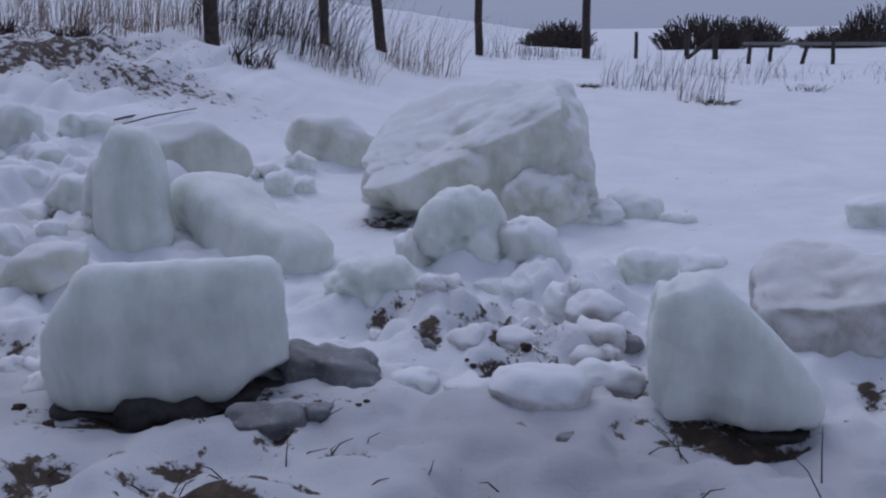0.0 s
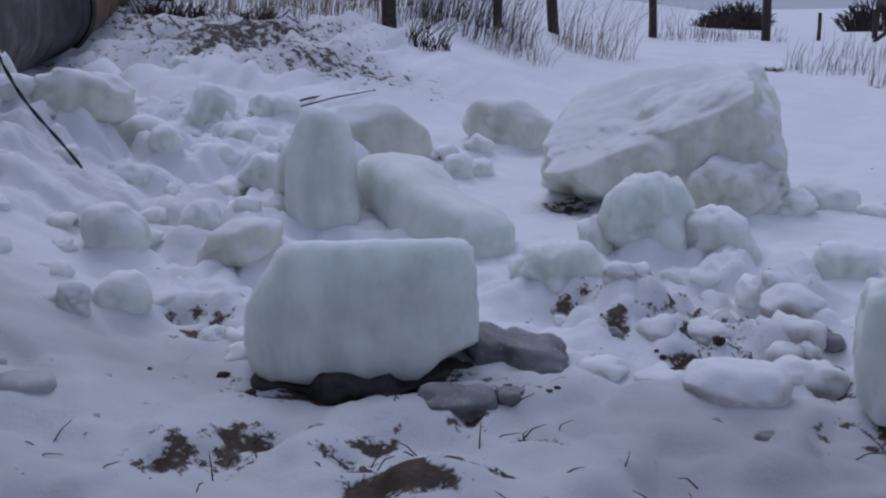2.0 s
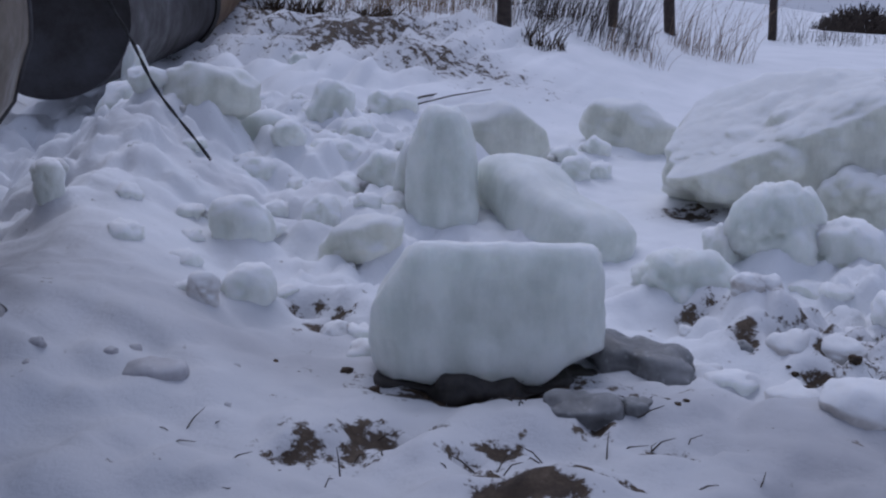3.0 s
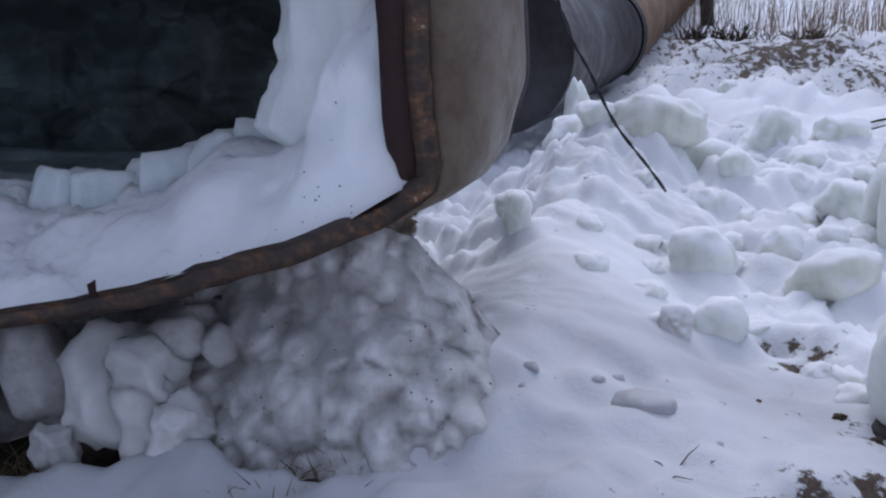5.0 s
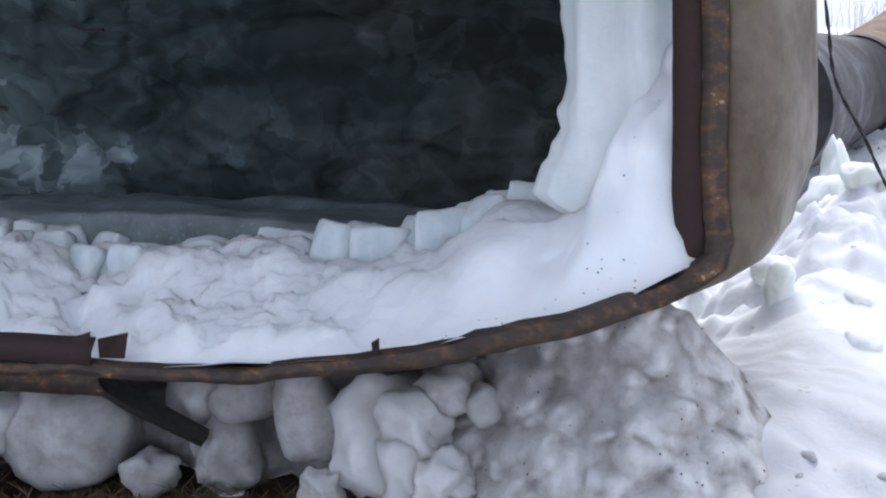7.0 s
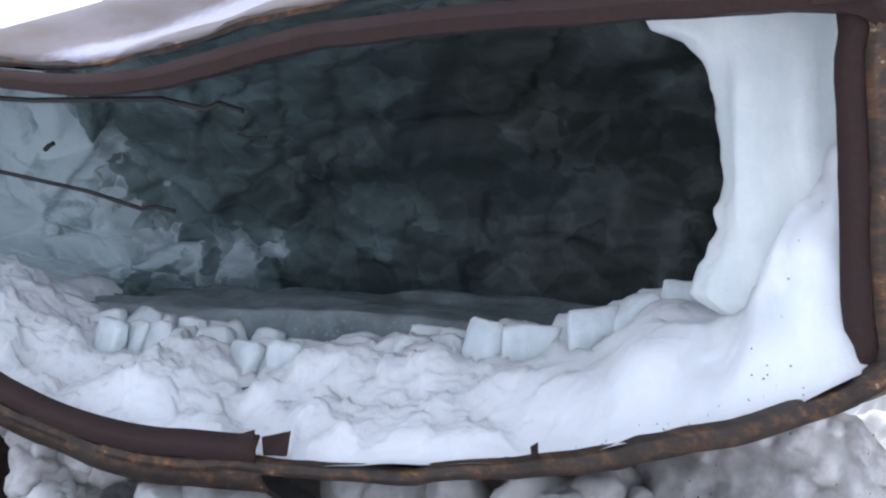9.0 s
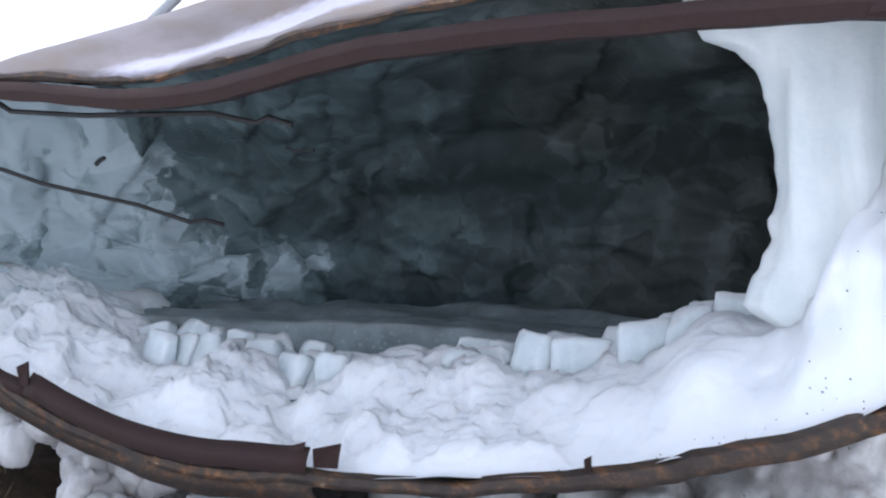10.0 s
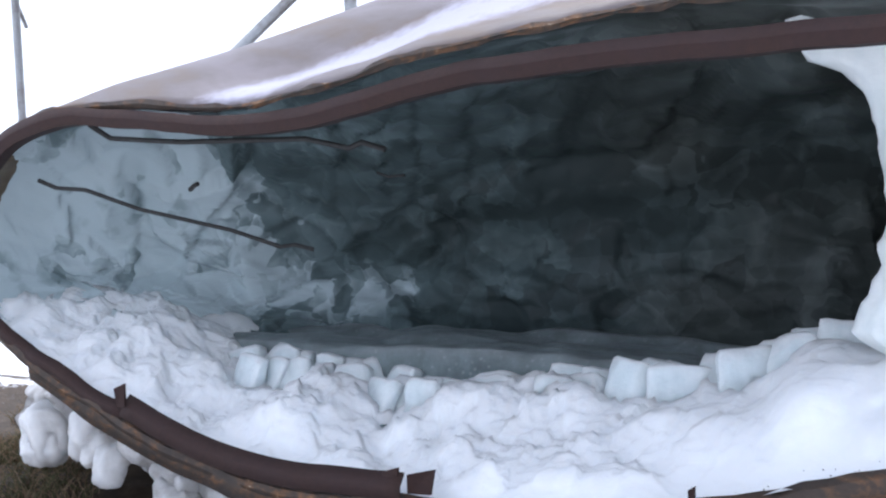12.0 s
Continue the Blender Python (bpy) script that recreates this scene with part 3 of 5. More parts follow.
def arc(cond):
    idx = [i for i in range(N) if cond(*RIM[i])]
    cut = [k for k in range(1, len(idx)) if idx[k] != idx[k - 1] + 1]
    return idx[cut[0]:] + idx[:cut[0]] if cut else idx


D2 = out_dir(RIM)


def strip(name, idx, profile, material, label="", wobble=.006, seed=3, swell=0.0, sideways=False):
    """A bent plate that follows part of the rim; profile rows: (outward, back)."""
    verts = []
    for k, i in enumerate(idx):
        u, v, z = RIM[i]
        wob = vnoise(np.array([[i * .31, 0, seed], [i * .9, 4, seed]]), seed)
        g = 1 + swell * float(ss(-.5, .4, u)) * float(ss(1.3, 1.0, z))
        for out, back in profile:
            o = out * g + wobble * (wob[0] + .5 * wob[1])
            du, dz = (1, 0) if sideways else D2[i]
            verts.append(tank_pt(u + du * o, v + back + wobble * wob[1], z + dz * o))
    ob = under(mesh_object(name, verts, grid_faces(len(idx), len(profile)), material), tank)
    ob.data.set_sharp_from_angle(angle=radians(32))
    m = ob.modifiers.new("thickness", "SOLIDIFY")
    m.thickness, m.offset = .010, 0
    if label:
        ob["label"] = label
    return ob


def torn_tab(u, v, z, w, h, lean):
    p = [tank_pt(u, v, z), tank_pt(u + w, v, z), tank_pt(u + w * 1.3, v - .01, z + h), tank_pt(u + w * .2, v - lean, z + h * .8)]
    q = [x + TV * .012 for x in p]
    return under(mesh_object("torn_tab", p + q, [(0, 1, 2, 3), (7, 6, 5, 4), (0, 4, 5, 1), (1, 5, 6, 2), (2, 6, 7, 3), (3, 7, 4, 0)], PRIMER, smooth=False), tank)


low = arc(lambda u, v, z: z < 1.5 and not (u > 1.0 and z > 1.12))
low_left = [i for i in low if RIM[i][0] < -1.12]
top_arc = arc(lambda u, v, z: z > 2.12)
jamb = arc(lambda u, v, z: u > .98 and 1.0 < z < 2.26)
strip("rusted_lip", low, [(.0, -.005), (-.02, -.014), (-.04, -.008), (-.052, .03)], LIP, "bent rust-brown plate edge with peeling pale patches", .014, 5, .45)
strip("torn_skirt", [i for i in low_left if RIM[i][0] > -3.3], [(.09, .05), (.03, .012), (-.04, -.006)], LIP, "bent rust-brown skirt plate below the flange", .012, 23)
strip("lower_flange", [i for i in low_left if RIM[i][0] > -2.66], [(-.05, -.018), (-.10, -.010), (-.145, .03)], PRIMER, "dark red primed flange, torn at both ends", .006, 8)
strip("lower_flange", [i for i in low_left if RIM[i][0] < -2.6], [(-.035, -.012), (-.065, -.010), (-.095, .02)], PRIMER, "dark narrow end of the torn flange", .010, 9)
torn_tab(-2.66, .15, .985, .05, .11, .02)
strip("stiffener_bar", top_arc, [(.0, -.01), (-.04, -.025), (-.08, -.01), (-.08, .05)], PRIMER, "dark red primed stiffener bar", .006, 11)
strip("jamb_plate", jamb, [(-.076, .006), (-.12, .010), (-.166, .03)], PRIMER, "dark red primed jamb plate", .003, 13, sideways=True)
strip("jamb_edge", jamb, [(.0, .0), (-.012, -.012), (-.05, -.014), (-.075, .002)], LIP, "rust-stained jamb edge", .004, 17, sideways=True)


torn_tab(-1.12, .10, .70, .10, .10, .03)
torn_tab(-1.24, .10, .69, .07, .11, .0)
torn_tab(-.03, .05, .75, .02, .06, .02)
torn_tab(.92, .20, 1.0, .07, .035, .02)
torn_tab(.70, .16, .985, .05, .012, .0)


ROOF_U = [-3.5, -2.9, -2.4, -2.1, -1.8, -1.25, -1.05, -.4, 0, .6, 1.02]
ROOF_EDGE = [2.27, 2.385, 2.352, 2.30, 2.262, 2.30, 2.345, 2.368, 2.382, 2.37, 2.30]


def roof_plate():
    """The upper skin, torn away above the stiffener bar: a straight sheet that rises to the tank's back."""
    idx = top_arc
    verts, sky_sheen = [], []
    rows = 12
    for j in range(rows + 4):
        k = j / rows
        for i in idx:
            u0, v0, z0 = RIM[i]
            rag = vnoise(np.array([[i * .23, 1, 2], [i * .8, 1, 2]]), 4)
            edge_z = float(np.interp(u0, ROOF_U, ROOF_EDGE))
            edge_z = max(edge_z, z0 + .008) + (.007 * rag[0] + .010 * rag[1]) * float(ss(-2.2, -1.7, u0))
            back_z = float(np.interp(u0, [-3.5, -2.9, -2.4, -1.8, -1.0, 0, 1.02], [2.46, 2.70, 2.78, 2.88, 2.97, 3.03, 2.95]))
            a = np.array([u0, v0 + .02, edge_z])
            c = np.array([u0 - .35 * float(ss(-1.5, -3.2, u0)), 1.2, back_z])
            if k <= 1:
                p = a + (c - a) * k
                p[2] += .03 * math.sin(math.pi * k) - .055 * float(np.exp(-((k - .32) / .2) ** 2)) * float(ss(-2.6, -1.8, u0)) * min(1, 4 * k)
            else:
                p = c + np.array([.1, 1.6, -.12 - .5 * (k - 1)]) * (k - 1) * 4
            p[2] += .008 * float(fbm(np.array([[p[0] * 1.5, p[1] * 1.5, 3.0]]), 2, 5)[0])
            verts.append(tank_pt(*p))
            # stripe where the dent would mirror the sky, stored as a paler colour
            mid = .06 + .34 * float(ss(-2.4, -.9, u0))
            sky_sheen.append(1.0 * math.exp(-((k - mid) / .15) ** 2) * float(ss(-2.35, -1.85, u0)) * float(ss(.2, -.9, u0)))
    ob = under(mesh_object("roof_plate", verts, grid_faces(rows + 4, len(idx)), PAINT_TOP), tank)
    ob.data.attributes.new("frost_and_light", "FLOAT", "POINT").data.foreach_set("value", np.array(sky_sheen, np.float32))
    m = ob.modifiers.new("thickness", "SOLIDIFY")
    m.thickness = .012
    ob["label"] = "grey weathered roof plate with a torn rusty edge"
    edge = [Vector(verts[k]) + Vector((0, 0, -.004)) for k in range(len(idx))]
    ev, ef = tube(edge, [.016 + .009 * float(vnoise(np.array([[k * .7, 0, 0]]), 3)[0]) for k in range(len(edge))], 5)
    e = mesh_object("torn_edge", ev, ef, LIP, smooth=False)
    e.parent = ob
    e.matrix_parent_inverse = Matrix.Identity(4)
    return ob


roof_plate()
torn_tab(.90, .10, 2.16, .22, .10, .0)
# seam along the shell's widest line
seam_pts = [tank_pt(*q) for i, q in enumerate(shell_ring(1.57)(RIM.copy(), D2)) if RIM[i][0] > .2 and RIM[i][2] < 2.3]
seam_pts.sort(key=lambda p: p.z)
sv, sf = tube(seam_pts, .014, 6)
tagged(under(mesh_object("seam", sv, sf, GREY_METAL), tank), "grey metal seam")


def cavern():
    """Frozen inner lining: a hollow behind the opening with chipped, glassy walls."""
    radial = [.97, 1.10, 1.18, 1.20, 1.16, 1.08, .98, .86, .72, .57, .4, .2, 0]
    deep = [.07, .2, .4, .7, 1.05, 1.4, 1.7, 1.95, 2.15, 2.3, 2.4, 2.46, 2.5]
    fine = 8
    rr = np.interp(np.linspace(0, 12, 12 * fine + 1), range(13), radial)
    dd = np.interp(np.linspace(0, 12, 12 * fine + 1), range(13), deep)
    rim = np.repeat(RIM, 3, axis=0)
    for k in (1, 2):
        rim[k::3] = RIM + (np.roll(RIM, -1, axis=0) - RIM) * k / 3
    spine = np.clip(rim[:, 0], -3.1, .4)
    pts = []
    for r, d in zip(rr, dd):
        over = max(0, r - 1)
        rz = np.where(rim[:, 2] > CZ, r + .3 * over, r - .8 * over)
        u, z = spine + (rim[:, 0] - spine) * (r - .3 * over), CZ + (rim[:, 2] - CZ) * rz
        reach = np.interp(u, [-4.2, -3.4, -2.4, -.5, 1.2], [.38, .55, .85, 1.0, 1.0])
        z = np.where((rim[:, 2] > 2.12) & (d < .5), np.maximum(z, rim[:, 2] + .14 * ss(-2.6, -1.6, rim[:, 0])), z)
        pts.append(np.stack([u, rim[:, 1] + (d - .07) * reach, z], 1))
    pts = np.concatenate(pts)
    amt = np.repeat(ss(.1, .6, dd), len(rim))[:, None]
    q = pts * np.array([1, 1, 1.3])
    flat = np.stack([q[:, 0] + .5 * q[:, 1], q[:, 2] + .4 * q[:, 1], 0 * q[:, 0]], 1) + .06 * np.stack([vnoise(q * 4, 24), vnoise(q * 4, 26), 0 * q[:, 0]], 1)
    push = .12 * np.abs(fbm(q * 1.3, 2, 21)) + (.4 + .6 * ss(-.9, -2.2, q[:, 0])) * (.13 * (facets(flat * 1.9, 29, 1.2) + .5) + .07 * (facets(flat * 4.2, 31, 1.2) + .5) + .02 * facets(flat * 9, 33))
    dirs = np.array([0, .9, CZ]) - pts
    dirs[:, 0] = np.clip(dirs[:, 0], -.3, .3)
    dirs[:, 2] *= np.repeat(np.clip(rr * 1.5, 0, 1), len(rim))
    dirs /= np.linalg.norm(dirs, axis=1)[:, None]
    pts = pts + dirs * push[:, None] * amt
    drape = np.abs(vnoise(q * np.array([4.5, 2.0, .9]) + .6 * fbm(q * 2, 2, 39)[:, None], 38))
    pts[:, 2] = np.minimum(pts[:, 2], np.interp(pts[:, 0], ROOF_U, ROOF_EDGE) + np.clip(pts[:, 1] - .17, 0, 1) * .35 - .035 * ss(-1.5, -2.2, pts[:, 0]))
    # paler towards the pointed end: light painted in, along with frosted patches
    frost_and_light = .42 * ss(-1.3, -3.5, pts[:, 0]) + .42 * ss(-2.2, -3.8, pts[:, 0]) + .20 * fbm(q * 1.2, 3, 37) + .12 * ss(1.25, .9, pts[:, 2])
    frost_and_light = frost_and_light + .22 * np.exp(-((pts[:, 2] - 1.38) / .14) ** 2) * ss(-.2, -1.4, pts[:, 0]) + .13 * ss(.35, .05, drape) * ss(-1.4, -.6, pts[:, 0]) * ss(2.1, 1.5, pts[:, 2])
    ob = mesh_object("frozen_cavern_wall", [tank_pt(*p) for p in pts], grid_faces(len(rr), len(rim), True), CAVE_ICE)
    ob.data.attributes.new("frost_and_light", "FLOAT", "POINT").data.foreach_set("value", frost_and_light.astype(np.float32))
    # rust reflection painted on the wall near the jamb
    rust_bounce = ss(-1.5, -.1, pts[:, 0]) * (.75 + .5 * vnoise(q * 1.4, 40))
    ob.data.attributes.new("rust_bounce", "FLOAT", "POINT").data.foreach_set("value", rust_bounce.astype(np.float32))
    return ob


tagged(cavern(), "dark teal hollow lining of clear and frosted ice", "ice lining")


def bank_height(u, v):
    crest = np.interp(u, [-3.9, -3.2, -2.55, -1.56, -1.2, -.36, 0, .25, .6, 1.0], [1.62, 1.33, 1.09, .95, .95, 1.0, 1.06, 1.16, 1.18, 1.33])
    foot = np.interp(u, RIM_U[::-1], RIM_Z[::-1]) + .045
    t = np.clip((v - .08) / .75, 0, 1)
    z = foot + (crest - foot) * (1 - (1 - t) ** 1.7)
    z = z + .62 * ss(.50, 1.05, u) * ss(.03, .2, v)
    back = np.clip((v - .86) / .35, 0, 1)
    return z - .16 * back * ss(.6, .2, u) * ss(-2.0, -1.2, u)


def snow_bank():
    us, vs = np.linspace(-3.95, 1.03, 420), np.linspace(.03, 1.6, 150)
    A, B = np.meshgrid(us, vs)
    a, b = A.ravel(), B.ravel()
    p = np.stack([a, b, np.zeros_like(a)], 1)
    z = bank_height(a, b)
    rim_v = .10 + .12 * np.clip((a - .2) / .9, 0, 1) ** 2 + .16 * np.clip(-(a + .5) / 3, 0, 1.2)
    fade = ss(.05, .25, b)
    crumb = np.maximum(.28, ss(.75, .1, a) * (.45 + .55 * ss(.1, -.9, a)))
    wp = p + .035 * np.stack([vnoise(p * 9, 48), vnoise(p * 9, 53), 0 * a], 1)
    z = z + fade * (.07 * fbm(p * 2.6, 3, 41) + crumb * (.045 * facets(wp * 6.5, 46) + .027 * facets(wp * 13, 43) + .012 * facets(wp * 27, 45))) * ss(1.4, .8, b)
    z = z + ss(.5, .8, a) * fade * (.085 * fbm(p * np.array([4, 4, 1]), 3, 49) + .05 * (domes(p * 4.2, 52) - .3) + .014 * vnoise(p * 18, 50))
    z = z + .02 * fbm(p * 3, 2, 47)
    steep = np.stack([a, z, b * .5], 1)
    b = b - ss(.35, .7, a) * fade * (.06 * fbm(steep * 4.5, 3, 54) + .06 * (domes(steep * 4.0, 55) - .3) + .055 * (domes(steep * 8.0, 57) - .3) + .014 * vnoise(steep * 22, 56))
    return mesh_object("snow_bank", [tank_pt(x, y, w) for x, y, w in zip(a, b + rim_v - .075, z)], grid_faces(len(vs), len(us)), BANK)


def specks(ob, count, seed, keep, size, label):
    """Crumbs of soil and rust lying on an uneven surface."""
    g = random.Random(seed)
    spots = [v.co.copy() for v in ob.data.vertices if keep(*tank_uv(v.co.x, v.co.y), v.co.z)]
    V, Fs = [], []
    for p in g.sample(spots, min(count, len(spots))):
        w = size * g.uniform(.35, 1.0) ** 1.5
        k = len(V)
        for d in ((1, 0, 0), (0, 1, 0), (-1, 0, 0), (0, -1, 0), (0, 0, 1), (0, 0, -1)):
            V.append(p + Vector(d) * w * g.uniform(.5, 1.3))
        Fs += [(k + a, k + (a + 1) % 4, k + 4) for a in range(4)] + [(k + (a + 1) % 4, k + a, k + 5) for a in range(4)]
    return tagged(mesh_object("soil_specks", V, Fs, TURF, smooth=False), label, "soil", kind="stuff")


bank = tagged(snow_bank(), "bright crumbly snow and ice bank inside the opening", "snow bank", kind="stuff")


specks(bank, 70, 61, lambda u, v, z: u > -.2 and v < .13 + .12 * max(0, u), .0055, "dark specks of rust and soil on the snow by the lip")
specks(bank, 12, 62, lambda u, v, z: u > .6 and z > 1.1, .0045, "a few dark specks on the snow by the jamb")


def ice_pillar():
    """The thick frozen sheet along the jamb: smooth, fluted, standing on the snow."""
    zs = np.linspace(1.02, 2.36, 54)
    edge = np.interp(zs, [1.0, 1.14, 1.24, 1.45, 1.66, 1.8, 2.08, 2.15, 2.21, 2.4], [.62, .56, .43, .50, .57, .56, .50, .44, .33, .25])
    rag = np.stack([0 * zs, 0 * zs, zs * 7], 1)
    edge = edge + ss(1.2, 1.4, zs) * (.02 * fbm(rag, 3, 66) + .01 * np.abs(vnoise(rag * 2.7, 67)))
    jam = np.interp(zs, [1.0, 1.3, 1.6, 2.0, 2.3], [1.02, 1.02, 1.01, .98, .96])
    cols = 40
    verts = []
    for z, e, j in zip(zs, edge, jam):
        prof = [(j + .08, .46), (j - .05, .46), (j - .2, .46), ((e + j) / 2, .47), (e + .08, .50), (e, .57), (e + .06, .68), (e + .25, .95), (e + .5, 1.3), (e + .7, 1.6)]
        pr = np.array(prof)
        s = np.linspace(0, len(prof) - 1, cols)
        uu, vv = np.interp(s, range(len(prof)), pr[:, 0]), np.interp(s, range(len(prof)), pr[:, 1])
        q = np.stack([uu * 5, vv * 5, np.full(cols, z * 1.3)], 1)
        flute = .035 * fbm(q, 3, 61) + .02 * vnoise(q * np.array([3, 3, 1]), 63)
        for k in range(cols):
            verts.append(tank_pt(uu[k] - flute[k] * .6, vv[k] - flute[k], z))
    return mesh_object("ice_pillar", verts, grid_faces(len(zs), cols), ICE_WALL)


tagged(ice_pillar(), "thick smooth white sheet of ice frozen to the tank wall", "ice sheet")

# broken cubes of ice along the crest of the snow bank
rng = random.Random(7)
for k in range(40):
    u = -2.5 + 2.85 * k / 39 + rng.uniform(-.03, .03)
    row = k % 2
    v = (.92, .82)[row] + rng.uniform(-.03, .03)
    w, h = rng.uniform(.10, .30), rng.uniform(.2, .33) * (1 - .12 * row)
    if 27 <= k <= 28:
        w, h = .2, .36
    p = tank_pt(u, v, 0)
    zz = float(bank_height(np.array([u]), np.array([v]))[0])
    ice_chunk(p.x, p.y, w, .10, h, rz=math.degrees(math.atan2(TU.y, TU.x)) + rng.uniform(-24, 24), tilt=(rng.uniform(-30, -4), rng.uniform(-16, 16)), material=ICE_PIECE, boxy=11, rough=.045, cuts=5,
              sink=h * .62, n=7, name="ice_piece", group="broken ice in the tank", z=zz, label="angular cloudy ice piece stuck in the snow bank")


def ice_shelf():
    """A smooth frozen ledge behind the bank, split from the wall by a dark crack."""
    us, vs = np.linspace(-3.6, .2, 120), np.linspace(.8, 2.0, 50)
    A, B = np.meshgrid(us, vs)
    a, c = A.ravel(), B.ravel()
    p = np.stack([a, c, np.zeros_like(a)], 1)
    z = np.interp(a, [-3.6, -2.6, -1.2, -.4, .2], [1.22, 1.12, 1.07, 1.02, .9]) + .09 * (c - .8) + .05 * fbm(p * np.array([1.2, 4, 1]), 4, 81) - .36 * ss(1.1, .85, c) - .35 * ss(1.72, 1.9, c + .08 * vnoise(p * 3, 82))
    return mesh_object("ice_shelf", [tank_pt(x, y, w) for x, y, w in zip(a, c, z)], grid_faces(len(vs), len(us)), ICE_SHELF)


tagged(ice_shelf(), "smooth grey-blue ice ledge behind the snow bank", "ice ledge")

# wires that stick out of the inner ice
def wire(name, pts, r, label, parent=None):
    v, f = tube(pts, r, 6)
    ob = mesh_object(name, v, f, BLACK)
    return tagged(ob, label, "wire")


wire("bent_wire", [tank_pt(-2.91, .34, 2.315), tank_pt(-2.80, .36, 2.24), tank_pt(-2.4, .40, 2.185), tank_pt(-1.73, .45, 2.135), tank_pt(-1.52, .47, 2.075), tank_pt(-1.46, .48, 2.095), tank_pt(-1.356, .5, 2.055)], .0135, "thin black bent wire hanging under the roof plate")
wire("bent_wire", [tank_pt(-3.36, .40, 2.085), tank_pt(-3.28, .44, 2.04), tank_pt(-3.14, .5, 2.02), tank_pt(-2.9, .62, 1.905), tank_pt(-2.5, .84, 1.77), tank_pt(-2.28, .95, 1.67), tank_pt(-2.2, .97, 1.675), tank_pt(-2.11, 1.0, 1.645)], .012, "thin black bent wire sticking out of the ice")
wire("wire_stub", [tank_pt(-1.62, .85, 1.99), tank_pt(-1.57, .87, 1.965), tank_pt(-1.48, .87, 1.965)], .007, "short dark wire stub in the ice")
wire("wire_stub", [tank_pt(-2.72, .8, 1.99), tank_pt(-2.69, .8, 2.01), tank_pt(-2.66, .8, 2.02)], .012, "short dark wire stub in the ice")

# twisted cable hanging down in front of the snow heap
for off in (0, math.pi):
    up = tank_pt(.9, 1.7, 2.35)
    base = bezier(up, up + Vector((0, .2, .8)), (-4.3, 4.9, 3.0), (-4.26, 5.0, 1.95), 40) + bezier((-4.255, 5.0, 1.93), (-4.2, 5.0, 1.45), (-3.95, 5.05, 1.1), (-3.62, 5.14, .60), 40)
    base = [p + Vector((math.sin(i * .35), math.cos(i * .22), 0)) * .012 + Vector((math.cos(off + i * .9), math.sin(off + i * .9), 0)) * .006 for i, p in enumerate(base)]
    wire("hanging_cable", base, .006, "black twisted cable hanging loose over the snow")

# ---- the fallen pipe behind the tank ----
pipe = empty("fallen_pipe", (-7.8, 10.6, 1.0), "fallen steel riser pipe in grey and brown paint", "pipe")


def pipe_part(name, pts, rads, material, label):
    v, f = tube(pts, rads, 40)
    return tagged(under(mesh_object(name, v, f, material), pipe), label)


pipe_part("cone_section", [(-6.2, 6.8, 1.45), (-6.8, 8.3, 1.5), (-7.6, 10.5, 1.6)], [.70, .66, .58], GREY_METAL, "dull grey painted section")
pipe_part("joint_ring", [(-7.58, 10.46, 1.6), (-7.60, 10.52, 1.6), (-7.63, 10.6, 1.6)], [.6, .625, .6], BLACK, "dark joint ring")
pipe_part("brown_section", [(-7.63, 10.6, 1.6), (-8.6, 13.2, 2.05), (-9.6, 16.0, 2.6)], [.57, .58, .6], BROWN_METAL, "brown painted section")

# black leaning bar, put in also for the dark opening under the lip
def gap_strut():
    a, c = tank_pt(-1.62, .52, .60), tank_pt(-1.0, .62, .22)
    v, f = tube([a, a.lerp(c, .5) + Vector((0, 0, -.02)), c], [.05, .055, .045], 4)
    return tagged(mesh_object("dark_gap_strut", v, f, BLACK, smooth=False), "dark broken strut that also stands for a dark opening under the tank lip", "steel strut")


gap_strut()

# ---- ice rubble under the tank ----
rng = random.Random(21)
def rubble(u, v, z, w, h, material, label, boxy=2.8, rough=.09):
    p = tank_pt(u, v, 0)
    ice_chunk(p.x, p.y, w, w * .85, h, rz=rng.uniform(0, 360), tilt=(rng.uniform(-12, 12), rng.uniform(-12, 12)), material=material, boxy=boxy, rough=rough, cuts=4, sink=0, n=8,
              name="ice_lump", group="ice rubble under the tank", z=z, label=label)


rubble(-.20, .66, .0, .46, .5, ICE_PALE, "large bright ice lump under the tank lip", 3.4, .16)
rubble(-.05, .60, .18, .34, .3, ICE_PALE, "bright ice lump under the tank lip", 3, .16)
rubble(.1, .48, .0, .26, .26, ICE_PALE, "bright ice lump under the tank lip", 3, .16)
rubble(-.02, .52, .0, .3, .34, ICE_PALE, "bright ice lump under the tank lip", 2.8, .12)
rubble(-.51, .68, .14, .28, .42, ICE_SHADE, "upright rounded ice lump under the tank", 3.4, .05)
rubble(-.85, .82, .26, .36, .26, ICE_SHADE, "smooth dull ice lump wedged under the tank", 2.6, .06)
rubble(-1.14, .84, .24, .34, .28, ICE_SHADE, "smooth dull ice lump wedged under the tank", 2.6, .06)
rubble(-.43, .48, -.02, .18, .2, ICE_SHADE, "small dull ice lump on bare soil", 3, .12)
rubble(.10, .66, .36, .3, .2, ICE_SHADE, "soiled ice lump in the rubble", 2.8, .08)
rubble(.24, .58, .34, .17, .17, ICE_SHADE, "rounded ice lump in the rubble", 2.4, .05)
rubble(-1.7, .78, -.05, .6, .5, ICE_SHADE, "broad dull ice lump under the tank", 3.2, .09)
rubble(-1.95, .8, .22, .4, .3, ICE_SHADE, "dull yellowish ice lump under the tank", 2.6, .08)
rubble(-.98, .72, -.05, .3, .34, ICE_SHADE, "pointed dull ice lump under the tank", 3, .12)
